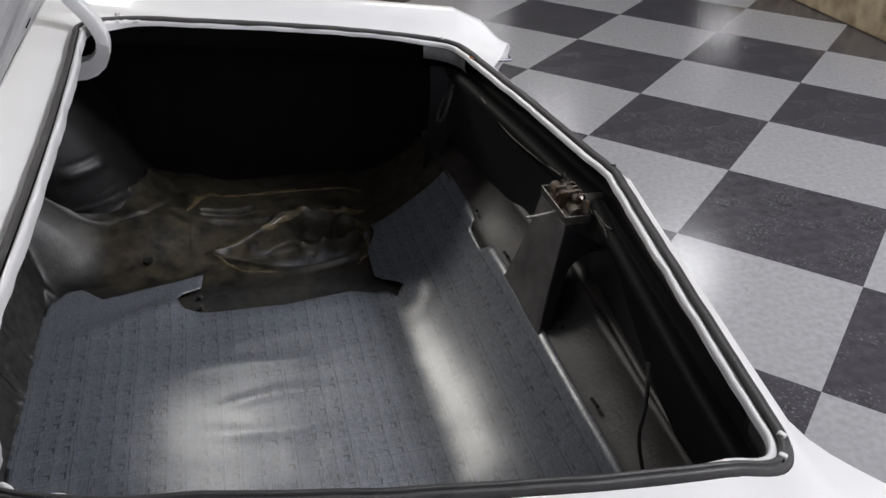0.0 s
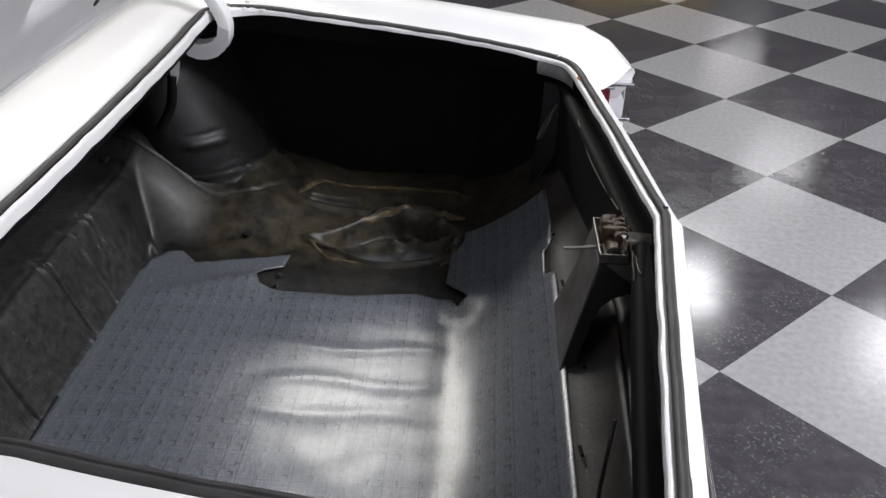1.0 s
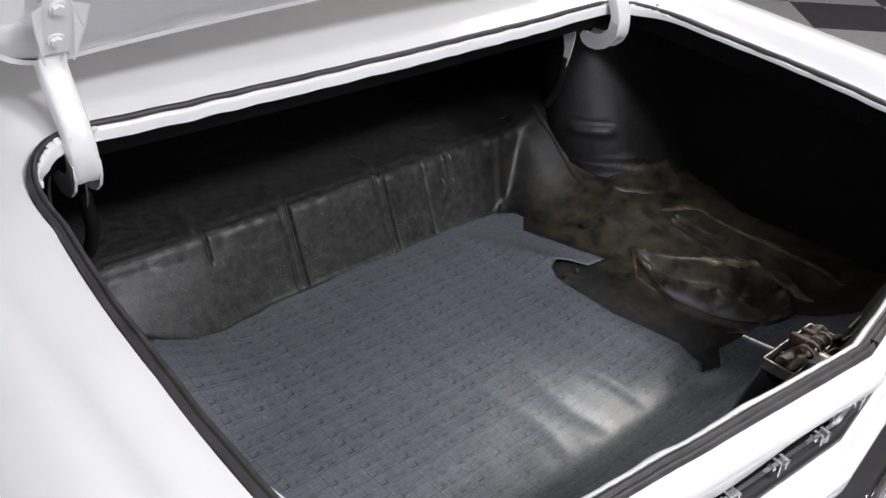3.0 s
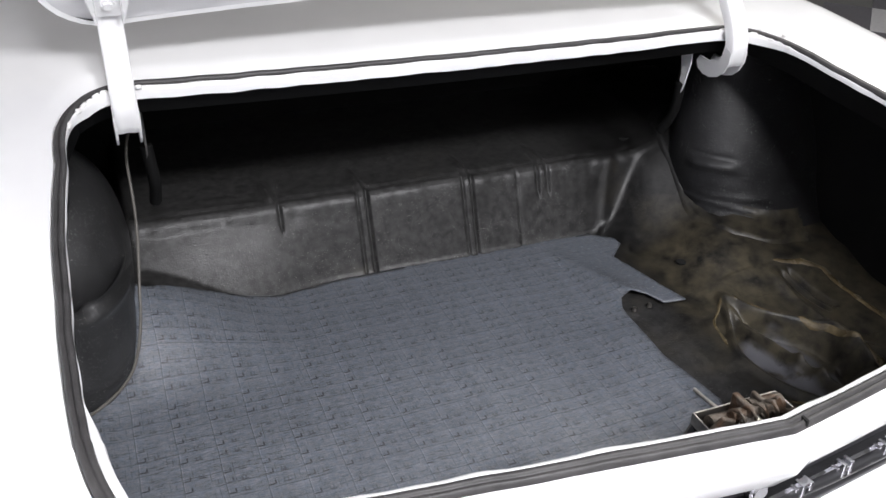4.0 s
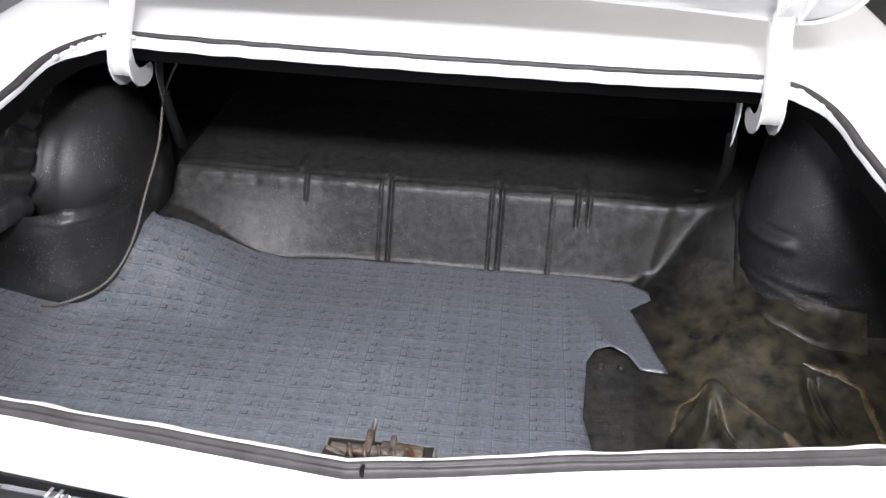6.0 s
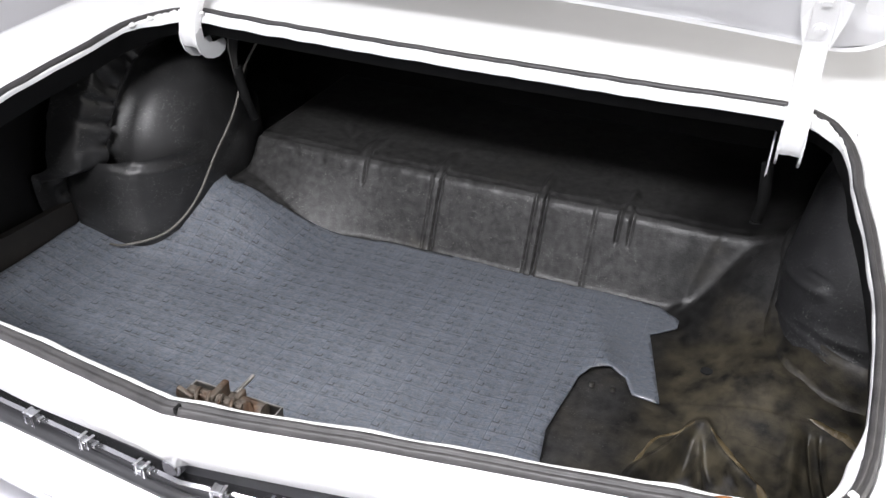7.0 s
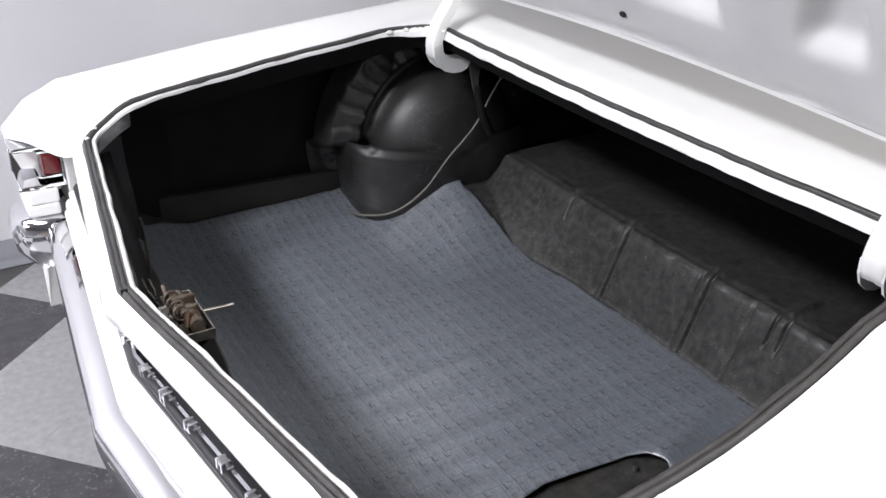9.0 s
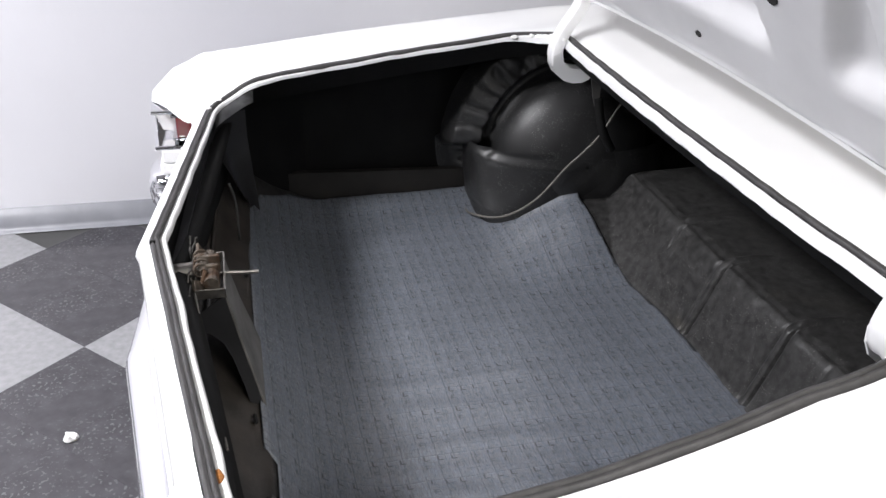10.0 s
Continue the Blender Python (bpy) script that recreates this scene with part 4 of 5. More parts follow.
# tail lamps at the ends of the wings
for sx in (-1, 1):
    def at(a, b):
        return (CX + sx * a, CX + sx * b) if sx > 0 else (CX + sx * b, CX + sx * a)
    bm = bmesh.new()
    box(bm, *at(0.701, 0.823), 0.090, 0.125, 0.64, 0.798, 0.004)
    box(bm, *at(0.701, 0.823), 0.006, 0.07, 0.644, 0.672, 0.006)
    box(bm, *at(0.701, 0.823), 0.012, 0.07, 0.672, 0.704, 0.004)
    lamp = part("tail_lamp", bm, PAINT, car, "white lamp housing", smooth=False)
    bm = bmesh.new()
    box(bm, *at(0.702, 0.820), 0.084, 0.0895, 0.706, 0.796, 0.001)
    for q in ((0.808, 0.8225, 0.706, 0.796), (0.702, 0.822, 0.7045, 0.714), (0.702, 0.822, 0.788, 0.797)):
        box(bm, *at(q[0], q[1]), -0.002, 0.0895, q[2], q[3], 0.003)
    for q in ((0.7025, 0.784, 0.726, 0.732), (0.7025, 0.784, 0.780, 0.786), (0.778, 0.786, 0.728, 0.784)):
        box(bm, *at(q[0], q[1]), 0.040, 0.085, q[2], q[3], 0.002)
    part("lamp_frame", bm, CHROME, lamp, "chrome frame", smooth=False)
    bm = bmesh.new()
    box(bm, *at(0.7035, 0.777), 0.050, 0.084, 0.7325, 0.7795, 0.004)
    part("lens", bm, RED, lamp, "dark red lens", smooth=False)
    bm = bmesh.new()
    prof = [(-0.026, 0.560), (-0.030, 0.60), (-0.022, 0.635), (0.02, 0.642), (0.06, 0.642), (0.06, 0.53), (0.0, 0.525)]
    strip([[(CX + sx * x, y + dy, z) for y, z in prof] for x, dy in ((0.690, 0.075), (0.705, 0.020), (0.74, 0.0), (0.80, 0.0), (0.832, 0.02), (0.85, 0.06))], True, bm)
    part("bumper_end", bm, CHROME, car, "chrome bumper tip", sharp=60)

# latch on its pedestal
bm = bmesh.new()
ped = [(0.575, 0.098, 0.196), (0.63, 0.082, 0.182), (0.69, 0.068, 0.166), (0.768, 0.056, 0.149)]
strip([[(-hw, y, z), (hw, y, z), (hw, y - 0.003, z), (-hw, y - 0.003, z)] for z, hw, y in ped], True, bm)
bmesh.ops.holes_fill(bm, edges=bm.edges)
latch = part("boot_latch", bm, DUSTYLITSTEEL, car, "dark pressed steel latch support with a rusty latch", smooth=False)
for sx in (-1, 1):
    heights = [q[0] for q in ped]
    front, back = [], []
    for z, zb, yb in ((0.575, 0.575, 0.174), (0.62, 0.62, 0.163), (0.665, 0.663, 0.150), (0.695, 0.690, 0.138), (0.72, 0.707, 0.120), (0.745, 0.715, 0.098), (0.768, 0.718, 0.07)):
        hw, y = np.interp(z, heights, [q[1] for q in ped]), np.interp(z, heights, [q[2] for q in ped])
        front.append((sx * hw, y - 0.003, z))
        back.append((sx * np.interp(zb, heights, [q[1] for q in ped]), yb, zb))
    off = Vector((-sx * 0.004, 0, 0))
    rows = [[f, b, tuple(Vector(b) + off * 4), tuple(Vector(b) + off * 4 + Vector((0, 0.003, 0))), tuple(Vector(b) + off + Vector((0, 0.003, 0))), tuple(Vector(f) + off)] for f, b in zip(front, back)]
    bm = strip(rows)
    bmesh.ops.holes_fill(bm, edges=bm.edges)
    part("side_plate", bm, BLACKPAINT, latch, smooth=False)
bm = bmesh.new()
box(bm, -0.056, 0.056, 0.078, 0.149, 0.7645, 0.768, 0.001)
part("top_plate", bm, DARKSTEEL, latch, smooth=False)
bm = bmesh.new()
for q in ((-0.058, 0.062, 0.104, 0.1065), (-0.058, 0.062, 0.146, 0.1485), (-0.058, -0.0555, 0.104, 0.1485), (0.0595, 0.062, 0.104, 0.1485)):
    box(bm, *q, 0.768, 0.784, 0.0008)
part("latch_frame", bm, STEEL, latch, "worn steel strip frame", smooth=False)
bm = bmesh.new()
for x0, x1, y, z, r in ((-0.05, 0.0, 0.126, 0.782, 0.011), (0.005, 0.05, 0.128, 0.786, 0.013), (-0.03, 0.03, 0.118, 0.796, 0.007)):
    g = bmesh.ops.create_cone(bm, cap_ends=True, segments=14, radius1=r, radius2=r * 0.85, depth=x1 - x0)
    bmesh.ops.transform(bm, matrix=Matrix.Translation(((x0 + x1) / 2, y, z)) @ Matrix.Rotation(radians(90), 4, "Y"), verts=g["verts"])
box(bm, -0.045, 0.045, 0.112, 0.140, 0.768, 0.778, 0.002)
box(bm, -0.012, -0.004, 0.108, 0.142, 0.776, 0.806, 0.002)
box(bm, 0.014, 0.020, 0.110, 0.140, 0.776, 0.803, 0.002)
part("mechanism", bm, RUST, latch, "rusty pawl and spring", smooth=False)
coil = [(-0.030 + 0.0022 * k, 0.112 + 0.010 * math.cos(k * 0.9), 0.797 + 0.010 * math.sin(k * 0.9)) for k in range(30)]
part("spring", tube(coil, 0.0022, sides=5, smooth=1), RUST, latch, "rusty coil spring")
for bx, by, bz, rot in ((-0.046, 0.112, 0.790, 0.4), (0.034, 0.116, 0.788, -0.5), (0.048, 0.110, 0.781, 0.9)):
    bm = bmesh.new()
    box(bm, -0.011, 0.011, -0.003, 0.003, -0.009, 0.014, 0.002, Matrix.Translation((bx, by, bz)) @ Matrix.Rotation(rot, 4, "Y") @ Matrix.Rotation(rot * 0.7, 4, "X"))
    part("tab", bm, RUST, latch, "bent rusty tab", smooth=False)
part("rod", tube([(-0.010, 0.132, 0.772), (-0.013, 0.176, 0.767), (-0.014, 0.200, 0.766)], 0.0028), STEEL, latch, "thin bright rod")
bm = bmesh.new()
g = bmesh.ops.create_cone(bm, cap_ends=True, segments=20, radius1=0.018, radius2=0.015, depth=0.05)
bmesh.ops.transform(bm, matrix=Matrix.Translation((CX + 0.01, 0.088, 0.778)) @ Matrix.Rotation(radians(90), 4, "X"), verts=g["verts"])
part("lock_barrel", bm, STEEL, latch, sharp=40)
rng = random.Random(4)
for sx, n in ((-1, 3), (1, 3)):
    for k in range(n):
        pts = [Vector((sx * 0.03 + rng.uniform(-0.03, 0.03), 0.098, 0.788))]
        for q in range(4):
            pts.append(pts[-1] + Vector((sx * rng.uniform(0.008, 0.028), rng.uniform(-0.004, 0.003), rng.uniform(-0.014, 0.010))))
        part("wire", tube(pts, 0.0016, sides=6), (DARKSTEEL, WIRE, STEEL)[k % 3], car)
part("wire", tube([(0.446, 0.146, 0.80), (0.36, 0.137, 0.785), (0.30, 0.13, 0.775), (0.18, 0.117, 0.78), (0.08, 0.105, 0.79)], 0.0018), WIRE, car, "loose tan wire along the rear panel")
part("wire", tube([(0.52, 0.19, 0.79), (0.50, 0.21, 0.74), (0.54, 0.22, 0.71), (0.58, 0.20, 0.74), (0.55, 0.18, 0.79)], 0.003), DARKSTEEL, car, "loop of dark cable")
part("wire", tube([(-0.40, 0.16, 0.75), (-0.43, 0.17, 0.70), (-0.42, 0.17, 0.64), (-0.45, 0.17, 0.60)], 0.003), DARKSTEEL, car)

part("tube", tube([(x, 0.050 + 0.122 * abs(x), 0.715) for x in (-0.58, -0.4, -0.2, 0.0, 0.2, 0.4, 0.56)], 0.008), BLACKPAINT, car, "black tube along the inside of the rear panel")

# pale gussets inside the rear corners, and clips on the seal
for sx in (-1, 1):
    idx = [i for i, (x, y) in enumerate(LINE) if sx * (x - CX) > 0.57 and 0.12 < y < 0.225]
    idx.sort()
    rr = []
    for d, h in ((-0.0192, -0.009), (-0.0192, -0.02), (-0.0185, -0.03), (-0.012, -0.040)):
        q = flange_ring(d, h, 0.0, 0.0)
        rr.append([q[i] for i in idx])
    part("corner_gusset", strip(rr, False), PALE, car, "pale bare corner gusset")
    near = [(0.545, 0.122, 0.80), (0.575, 0.138, 0.74), (0.605, 0.160, 0.68), (0.645, 0.195, 0.585), (0.66, 0.21, 0.52)]
    away = [(0.680, 0.205, 0.80), (0.672, 0.205, 0.74), (0.668, 0.210, 0.68), (0.672, 0.218, 0.585), (0.676, 0.224, 0.52)]
    rows = []
    for p, q in zip(near, away):
        row = []
        for k in range(9):
            u = k / 8
            bulge = 0.028 * math.sin(math.pi * u)
            row.append((CX + sx * (p[0] + (q[0] - p[0]) * u + bulge * 0.6), p[1] + (q[1] - p[1]) * u - bulge * 0.8, p[2]))
        rows.append(row)
    part("corner_panel", strip(rows, False), BLACKPAINT, car, "dark grey inner panel in the rear corner")

# ragged lumps of white sealer along the front corners of the flange
rng = random.Random(11)
for sx in (-1, 1):
    bm = bmesh.new()
    line = [(p, n) for p, n in zip(LINE, NORM) if p[1] > 0.80 and 0.10 < sx * n[0] < 0.97]
    k = 0
    while k < len(line):
        (x, y), (nx, ny) = line[k]
        size = rng.uniform(0.005, 0.011)
        g = bmesh.ops.create_icosphere(bm, subdivisions=2, radius=1)
        m = Matrix.Translation((x - nx * rng.uniform(0.007, 0.011), y - ny * 0.009, float(rim_z(y, x)) - 0.001)) @ Matrix.Rotation(math.atan2(nx, -ny), 4, "Z") @ Matrix.Diagonal((size, rng.uniform(0.003, 0.005), rng.uniform(0.003, 0.0055), 1))
        for v in g["verts"]:
            v.co *= 1 + 0.5 * noise.noise(v.co * 1.3 + Vector((k, sx, 0)))
        bmesh.ops.transform(bm, matrix=m, verts=g["verts"])
        k += rng.choice((1, 1, 1, 2))
    tagged(part("sealer_lumps", bm, PAPER, car), "ragged lumps of white sealer", kind="stuff")
for x, y, z, a in ((-0.634, 0.130, 0.008, 0.4), (-0.668, 0.152, 0.008, 0.7), (0.652, 0.18, 0.010, 2.4), (-0.575, 0.907, 0.006, 0.3), (-0.612, 0.895, 0.006, 0.7), (0.60, 0.893, 0.006, 2.2), (0.635, 0.86, 0.006, 2.0)):
    bm = bmesh.new()
    box(bm, -0.0045, 0.0045, -0.0035, 0.0035, -0.003, 0.003, 0.0015, Matrix.Translation((x, y, float(rim_z(y, x)) + z)) @ Matrix.Rotation(a, 4, "Z"))
    part("seal_clip", bm, PAPER, car, smooth=True)

bm = bmesh.new()
bmesh.ops.create_icosphere(bm, subdivisions=2, radius=1)
for v in bm.verts:
    v.co *= 1 + 0.5 * noise.noise(v.co * 1.7)
bmesh.ops.transform(bm, matrix=Matrix.Translation((0.547, 0.141, float(rim_z(0.141)) + 0.002)) @ Matrix.Rotation(0.14, 4, "Z") @ Matrix.Diagonal((0.012, 0.004, 0.0015, 1)), verts=bm.verts)
part("rust_chip", bm, RUSTCHIP, car, "orange rust chip in the flange")

# the rest of the body, ahead of the boot
half = [(0.925, 0.34), (0.945, 0.62), (0.925, 0.85), (0.86, 0.955), (0.70, 0.985), (0.0, 1.0)]
prof = [(x, z) for x, z in half] + [(-x, z) for x, z in half[-2::-1]]
bm = strip([[(CX + x * k, y, 0.34 + (z - 0.34) * h) for x, z in prof] for y, k, h in ((1.74, 1.0, 1.0), (2.4, 1.02, 1.0), (3.4, 1.02, 0.99), (4.3, 1.0, 0.95), (4.75, 0.98, 0.88), (4.9, 0.95, 0.80))], False)
bmesh.ops.contextual_create(bm, geom=[e for e in bm.edges if e.is_boundary and all(v.co.y > 4.89 for v in e.verts)])
part("front_body", bm, PAINT, car, "white painted front body and bonnet", sharp=40)
low = [(1.72, 0.68, 0.985), (2.0, 0.70, 0.99), (3.3, 0.70, 0.99), (3.62, 0.66, 0.985)]
top = [(2.05, 0.56, 1.33), (2.2, 0.58, 1.36), (3.0, 0.58, 1.37), (3.1, 0.56, 1.34)]
bm = strip([[(CX - a, y, z), (CX - b, yy, zz), (CX - b * 0.5, yy, zz + 0.02), (CX + b * 0.5, yy, zz + 0.02), (CX + b, yy, zz), (CX + a, y, z)] for (y, a, z), (yy, b, zz) in zip(low, top)], False)
for q in (0, -1):
    (y, a, z), (yy, b, zz) = low[q], top[q]
    bm.faces.new([bm.verts.new(p) for p in ((CX - a, y, z), (CX - b, yy, zz), (CX - b * 0.5, yy, zz + 0.02), (CX + b * 0.5, yy, zz + 0.02), (CX + b, yy, zz), (CX + a, y, z))])
part("cabin", bm, PAINT, car, "white painted roof and pillars", smooth=False)


def pane(corners, name):
    """A window pane standing 4 mm proud of the cabin."""
    pts = [Vector(p) for p in corners]
    n = (pts[1] - pts[0]).cross(pts[2] - pts[0]).normalized()
    mid = sum(pts, Vector()) / len(pts)
    if n.dot(mid - Vector((CX, 2.6, 1.1))) < 0:
        n = -n
    pts = [p + (mid - p) * 0.12 for p in pts]
    bm = strip([[p - n * 0.002 for p in pts], [p + n * 0.004 for p in pts]])
    bmesh.ops.holes_fill(bm, edges=bm.edges)
    part(name, bm, GLASS, car, "dark tinted window", smooth=False)


GLASS = material("dark_glass", (0.015, 0.017, 0.018), 0.05, vary=0.1)
for sx in (-1, 1):
    pane([(CX + sx * 0.70, 2.04, 0.995), (CX + sx * 0.58, 2.2, 1.355), (CX + sx * 0.58, 2.62, 1.365), (CX + sx * 0.70, 2.62, 0.99)], "side_window")
    pane([(CX + sx * 0.70, 2.68, 0.99), (CX + sx * 0.58, 2.68, 1.365), (CX + sx * 0.58, 2.98, 1.365), (CX + sx * 0.70, 3.28, 0.99)], "side_window")
pane([(CX - 0.68, 1.72, 0.985), (CX - 0.56, 2.05, 1.33), (CX + 0.56, 2.05, 1.33), (CX + 0.68, 1.72, 0.985)], "rear_window")
pane([(CX - 0.66, 3.62, 0.985), (CX - 0.56, 3.1, 1.34), (CX + 0.56, 3.1, 1.34), (CX + 0.66, 3.62, 0.985)], "windscreen")

# road wheels under the wings
for sx in (-1, 1):
    for y in (1.03, 3.75):
        bm = bmesh.new()
        prof = [(-0.055, 0.18), (-0.06, 0.255), (-0.05, 0.275), (0.05, 0.275), (0.06, 0.255), (0.055, 0.18)]
        strip([[(sx * 0.80 + a, y + r * math.cos(t), 0.275 + r * math.sin(t)) for t in [2 * math.pi * k / 40 for k in range(40)]] for a, r in prof], True, bm)
        wheel = part("wheel", bm, TYRE, car, "black tyre")
        bm = bmesh.new()
        g = bmesh.ops.create_cone(bm, cap_ends=True, segments=32, radius1=0.185, radius2=0.15, depth=0.06)
        bmesh.ops.transform(bm, matrix=Matrix.Translation((sx * 0.82, y, 0.275)) @ Matrix.Rotation(radians(90 * sx), 4, "Y"), verts=g["verts"])
        part("rim", bm, STEEL, wheel)

# floor mat cut to shape
MATLINE = [(-0.66, 0.20), (-0.76, 0.225), (-0.84, 0.30), (-0.862, 0.40), (-0.862, 0.58), (-0.87, 0.735), (-0.86, 0.85), (-0.76, 0.88), (-0.71, 0.95), (-0.67, 1.0), (-0.60, 1.01), (-0.48, 1.025), (-0.36, 1.042), (-0.234, 1.06), (0.01, 1.07), (0.20, 1.07), (0.376, 1.065), (0.425, 1.03), (0.426, 1.0), (0.38, 0.956), (0.435, 0.757), (0.385, 0.762), (0.365, 0.80), (0.335, 0.81), (0.30, 0.795), (0.285, 0.765), (0.272, 0.60), (0.296, 0.46), (0.264, 0.388), (0.238, 0.372), (0.268, 0.352), (0.346, 0.40), (0.414, 0.397), (0.54, 0.392), (0.575, 0.36), (0.585, 0.28), (0.56, 0.19), (0.40, 0.186), (0.32, 0.188), (0.30, 0.202), (0.22, 0.204), (0.20, 0.187), (0.0, 0.186), (-0.40, 0.188)]


def mat_z(x, y):
    z = float(pan_z(np.float64(x), np.float64(y), True))
    z += 0.002 * noise.noise((x * 6, y * 6, 0)) + 0.003 * noise.noise((x * 2.5, y * 2.5, 4))
    z += 0.005 * float(gauss(x - 0.255 - 0.38 * (1.0 - y), 0.022) * smoothstep(0.74, 0.82, y) * (1 - smoothstep(0.96, 1.04, y)))
    z += 0.0011 * noise.noise((x * 17, y * 17, 9))
    z += 0.012 * float(gauss(x - 0.31, 0.05) * gauss(y - 0.82, 0.07))
    for rx, amp in ((0.10, 0.0024), (0.0, 0.0020), (-0.085, 0.0015), (0.17, 0.0016)):
        z += amp * float(gauss(x - rx - 0.02 * (y - 0.5) - 0.008 * math.sin(y * 23 + rx * 40), 0.016) * smoothstep(0.36, 0.42, y) * (1 - smoothstep(0.68, 0.80, y)))
    z += 0.011 * float(gauss(x - 0.245, 0.05) * smoothstep(0.40, 0.46, y) * (1 - smoothstep(0.66, 0.78, y)))
    z += 0.018 * float(gauss(x - 0.275, 0.06) * gauss(y - 0.365, 0.045))
    edge = ((x + 0.795) / 0.15) ** 2 + ((y - 1.02) / 0.25) ** 2
    z += 0.020 * float(smoothstep(1.42, 1.02, edge) * smoothstep(0.83, 0.90, y))
    return z + 0.004


bm = fill(MATLINE, 0.011, mat_z)
mat_ob = tagged(part("boot_mat", bm, MAT), "blue-grey patterned rubber boot mat with a torn edge", "mat")
sol = mat_ob.modifiers.new("thickness", "SOLIDIFY")
sol.thickness, sol.offset = 0.003, -1

# ---- the room ----
TILE = 0.598
ORIGIN = Vector((1.086, -0.772, 0))
U = Vector((0.412, -0.433, 0)).normalized()
V = Vector((0.433, 0.412, 0)).normalized()
fl = new("floor")
tagged(fl, "polished black and grey checkered vinyl tile floor", "floor", kind="structure")
bm = bmesh.new()
box(bm, -1.9, 16, -10, 8, -0.05, -0.004)
part("slab", bm, GROUT, fl, smooth=False)


def tile_mesh(mat):
    bm = bmesh.new()
    box(bm, -0.1494, 0.1494, -0.1494, 0.1494, -0.008, 0.0, 0.0003)
    me = bpy.data.meshes.new("tile")
    bm.to_mesh(me)
    bm.free()
    me.materials.append(mat)
    return me


meshes = [tile_mesh(DARKTILE), tile_mesh(LIGHTTILE)]
count = 0
spin = Matrix.Rotation(math.atan2(U.y, U.x), 4, "Z")
far = [bmesh.new(), bmesh.new()]
for i in range(-24, 44):
    for j in range(-34, 34):
        c = ORIGIN + U * (i + 0.5) * TILE / 2 + V * (j + 0.5) * TILE / 2
        if not (-1.85 < c.x < 9 and -6.5 < c.y < 4):
            continue
        par = (i // 2 + j // 2 + 1) % 2
        if (-1.8 < c.x < 3.6 and -2.9 < c.y < 0.9) and count < 300 and not (-0.6 < c.x < 0.6 and c.y > 0.2):
            ob = new("tile", meshes[par])
            ob.parent = fl
            ob.matrix_local = Matrix.Translation(c) @ spin
            count += 1
        else:
            box(far[par], -0.1494, 0.1494, -0.1494, 0.1494, -0.008, 0.0, 0, Matrix.Translation(c) @ spin)
for par in (0, 1):
    tagged(part("tile_field", far[par], (DARKTILE, LIGHTTILE)[par], fl, smooth=False), kind="stuff")

bm = bmesh.new()
box(bm, -1.97, -1.82, -10, 8, 0, CEIL)
tagged(part("wall_west", bm, WALL, smooth=False), "plain pale grey painted wall", "wall", kind="structure")
bm = bmesh.new()
strip([[(-1.82, y, 0.088), (-1.815, y, 0.088), (-1.813, y, 0.02), (-1.803, y, 0.004), (-1.79, y, 0.002), (-1.79, y, 0.0)] for y in (-10, 8)], False, bm)
tagged(part("baseboard", bm, COVE), "grey vinyl cove baseboard", "baseboard", kind="structure")
for nm, q in (("wall_north", (-1.97, 16, 8, 8.15, 0, CEIL)), ("wall_south", (-1.97, 16, -10.15, -10, 0, CEIL)), ("wall_east", (16, 16.15, -10, 8, 0, CEIL))):
    bm = bmesh.new()
    box(bm, *q)
    tagged(part(nm, bm, WALL, smooth=False), "plain pale grey wall", "wall", kind="structure")
bm = bmesh.new()
box(bm, -1.97, 16.15, -10.15, 8.15, CEIL, CEIL + 0.1)
tagged(part("ceiling", bm, CEILING, smooth=False), "plain grey showroom ceiling", "ceiling", kind="structure")
bm = bmesh.new()
box(bm, 2.6, 5.5, -4.2, -2.93, 0, 0.25, 0.01)
tagged(part("display_platform", bm, TAN, smooth=False), "low tan mottled stone platform on the floor", "platform")

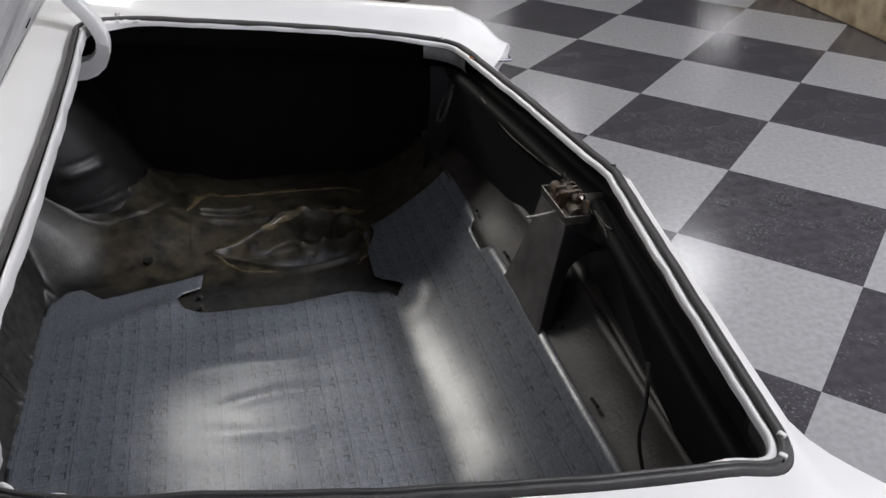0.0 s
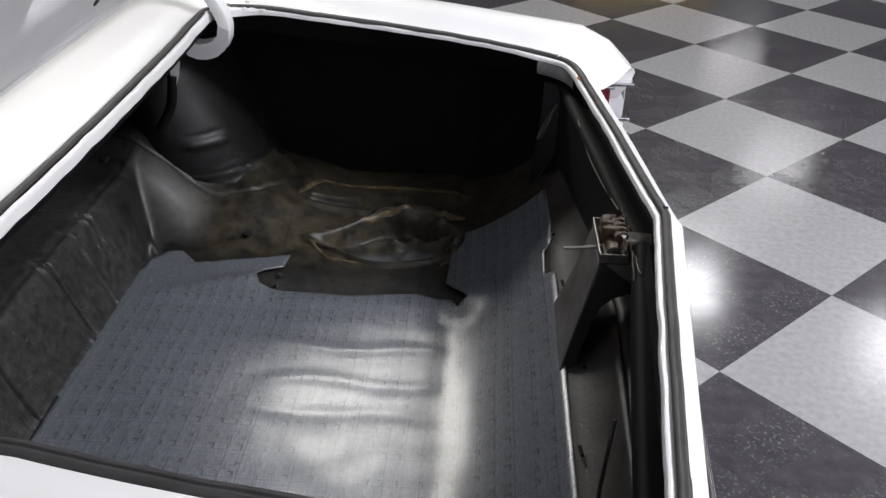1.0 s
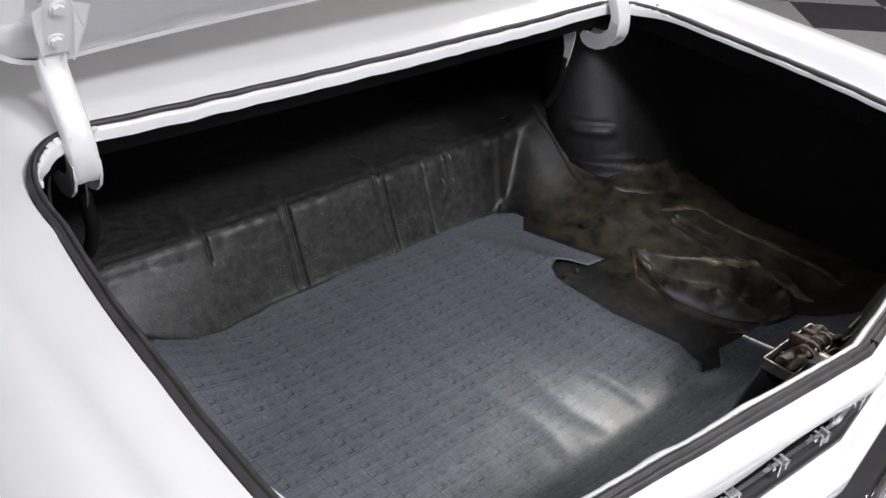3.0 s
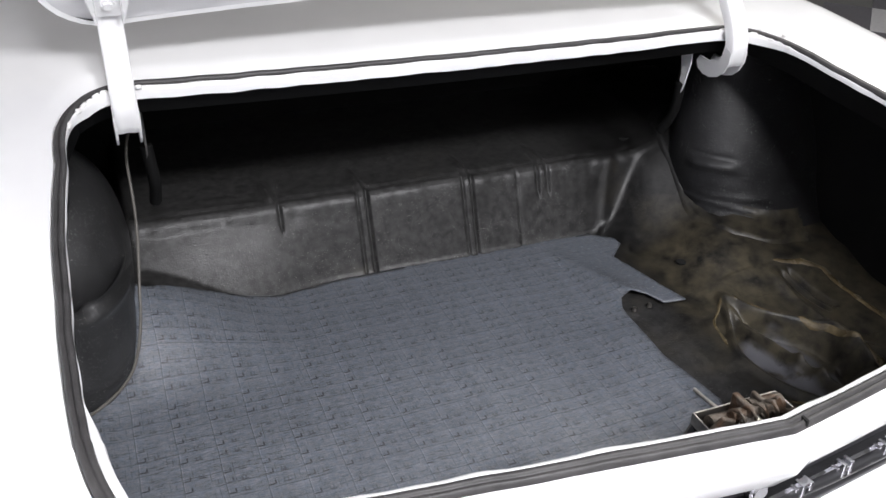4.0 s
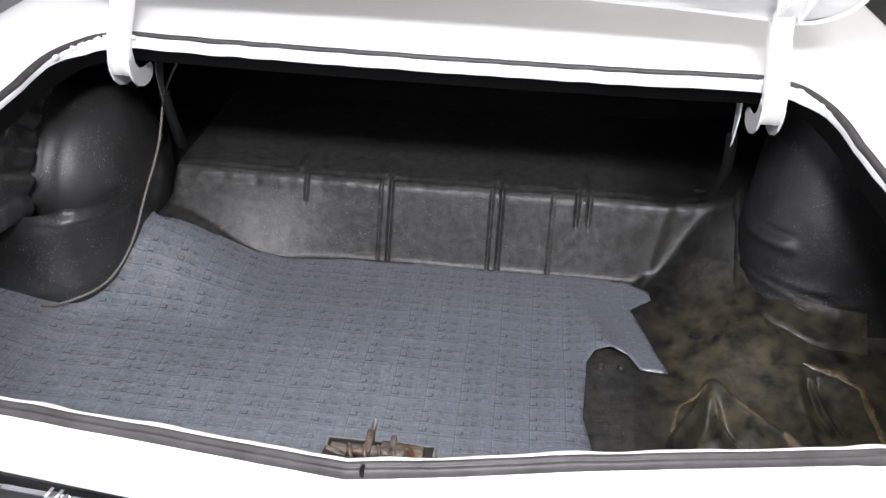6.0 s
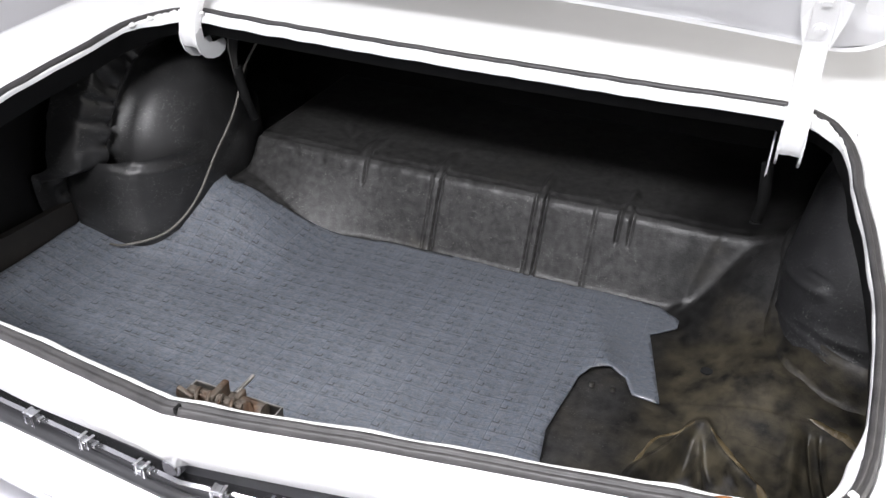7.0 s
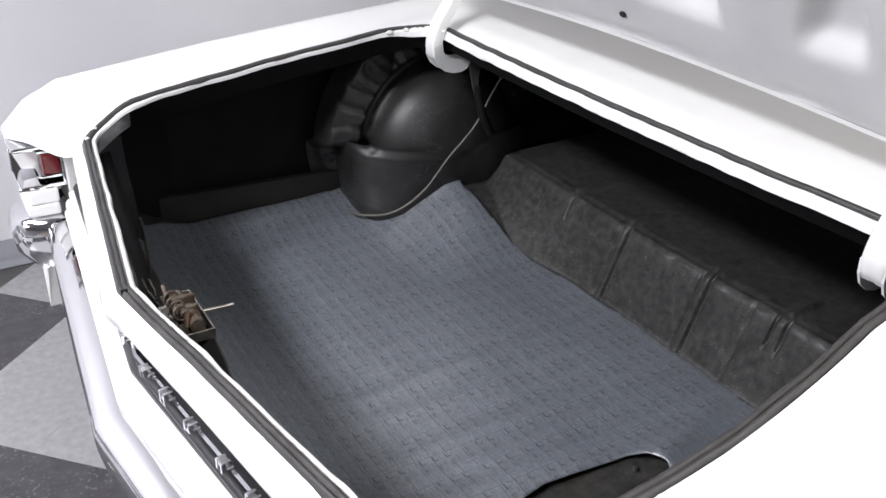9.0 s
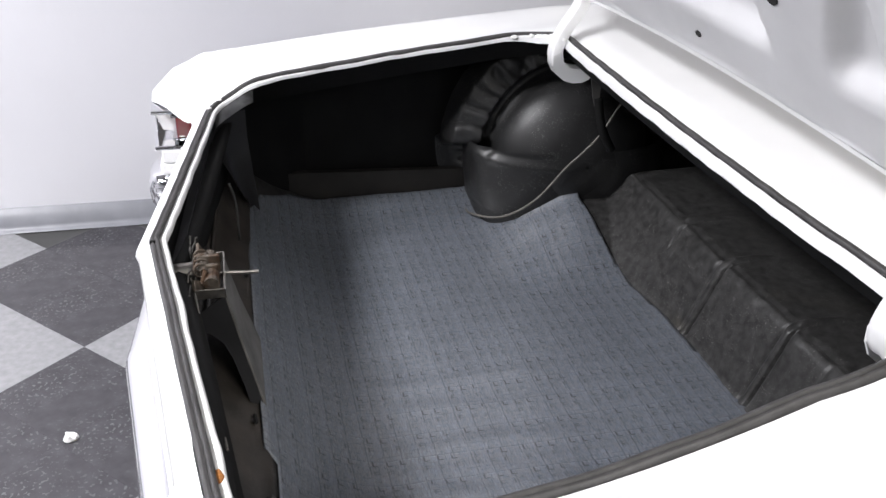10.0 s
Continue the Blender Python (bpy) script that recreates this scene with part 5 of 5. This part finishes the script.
# frames of the ceiling lights
for x, y, w, h in LAMPS:
    bm = bmesh.new()
    a, b, c = w / 2 + 0.005, h / 2 + 0.005, 0.035
    box(bm, -a - c, a + c, b, b + c, -0.045, 0, 0.004)
    box(bm, -a - c, a + c, -b - c, -b, -0.045, 0, 0.004)
    box(bm, -a - c, -a, -b, b, -0.045, 0, 0.004)
    box(bm, a, a + c, -b, b, -0.045, 0, 0.004)
    fixture = tagged(new("ceiling_light"), "white framed rectangular light set under the ceiling", "light", group="ceiling lights")
    fixture.matrix_world = pose(x, y, CEIL)
    part("frame", bm, CEILING, fixture, smooth=False)

# scrap of paper on the floor
bm = bmesh.new()
bmesh.ops.create_icosphere(bm, subdivisions=2, radius=0.016)
for v in bm.verts:
    v.co *= 1 + 0.6 * noise.noise(v.co * 90)
    v.co.z *= 0.6
bmesh.ops.translate(bm, vec=(-0.604, -0.281, 0.008), verts=bm.verts)
tagged(part("paper_scrap", bm, PAPER, smooth=False), "crumpled scrap of white paper on the floor", "litter")

# a yellow car parked further down the hall, seen in the shine of the floor
yc = tagged(new("parked_car"), "yellow parked car standing on the checkered floor", "car")
yc.matrix_world = Matrix.Translation((7.7, -1.3, 0)) @ Matrix.Rotation(radians(15), 4, "Z")
bm = bmesh.new()
sec = [(-0.80, 0.25), (-0.84, 0.45), (-0.82, 0.70), (-0.74, 0.86), (0.74, 0.86), (0.82, 0.70), (0.84, 0.45), (0.80, 0.25)]
strip([[(x, y * k, 0.25 + (z - 0.25) * h) for y, z in sec] for x, k, h in ((-0.05, 0.9, 0.55), (0.0, 0.95, 0.8), (0.15, 1, 0.93), (1.2, 1, 1.05), (3.6, 1, 1.05), (4.3, 0.96, 0.9))], True, bm)
bmesh.ops.holes_fill(bm, edges=bm.edges)
part("body", bm, YELLOW, yc, sharp=40)
bm = bmesh.new()
strip([[(x, y, z) for y, z in ((-0.68, 0.88), (-0.52, 1.32), (0.52, 1.32), (0.68, 0.88))] for x in (1.4, 3.3)], True, bm)
bmesh.ops.holes_fill(bm, edges=bm.edges)
part("cabin", bm, BLACKPAINT, yc, smooth=False)
for x in (0.75, 3.4):
    for y in (-0.74, 0.74):
        bm = bmesh.new()
        strip([[(x + r * math.cos(t), y + a, 0.32 + r * math.sin(t)) for t in [2 * math.pi * k / 32 for k in range(32)]] for a, r in ((-0.09, 0.02), (-0.09, 0.28), (-0.07, 0.32), (0.07, 0.32), (0.09, 0.28), (0.09, 0.02))], True, bm)
        part("wheel", bm, TYRE, yc)
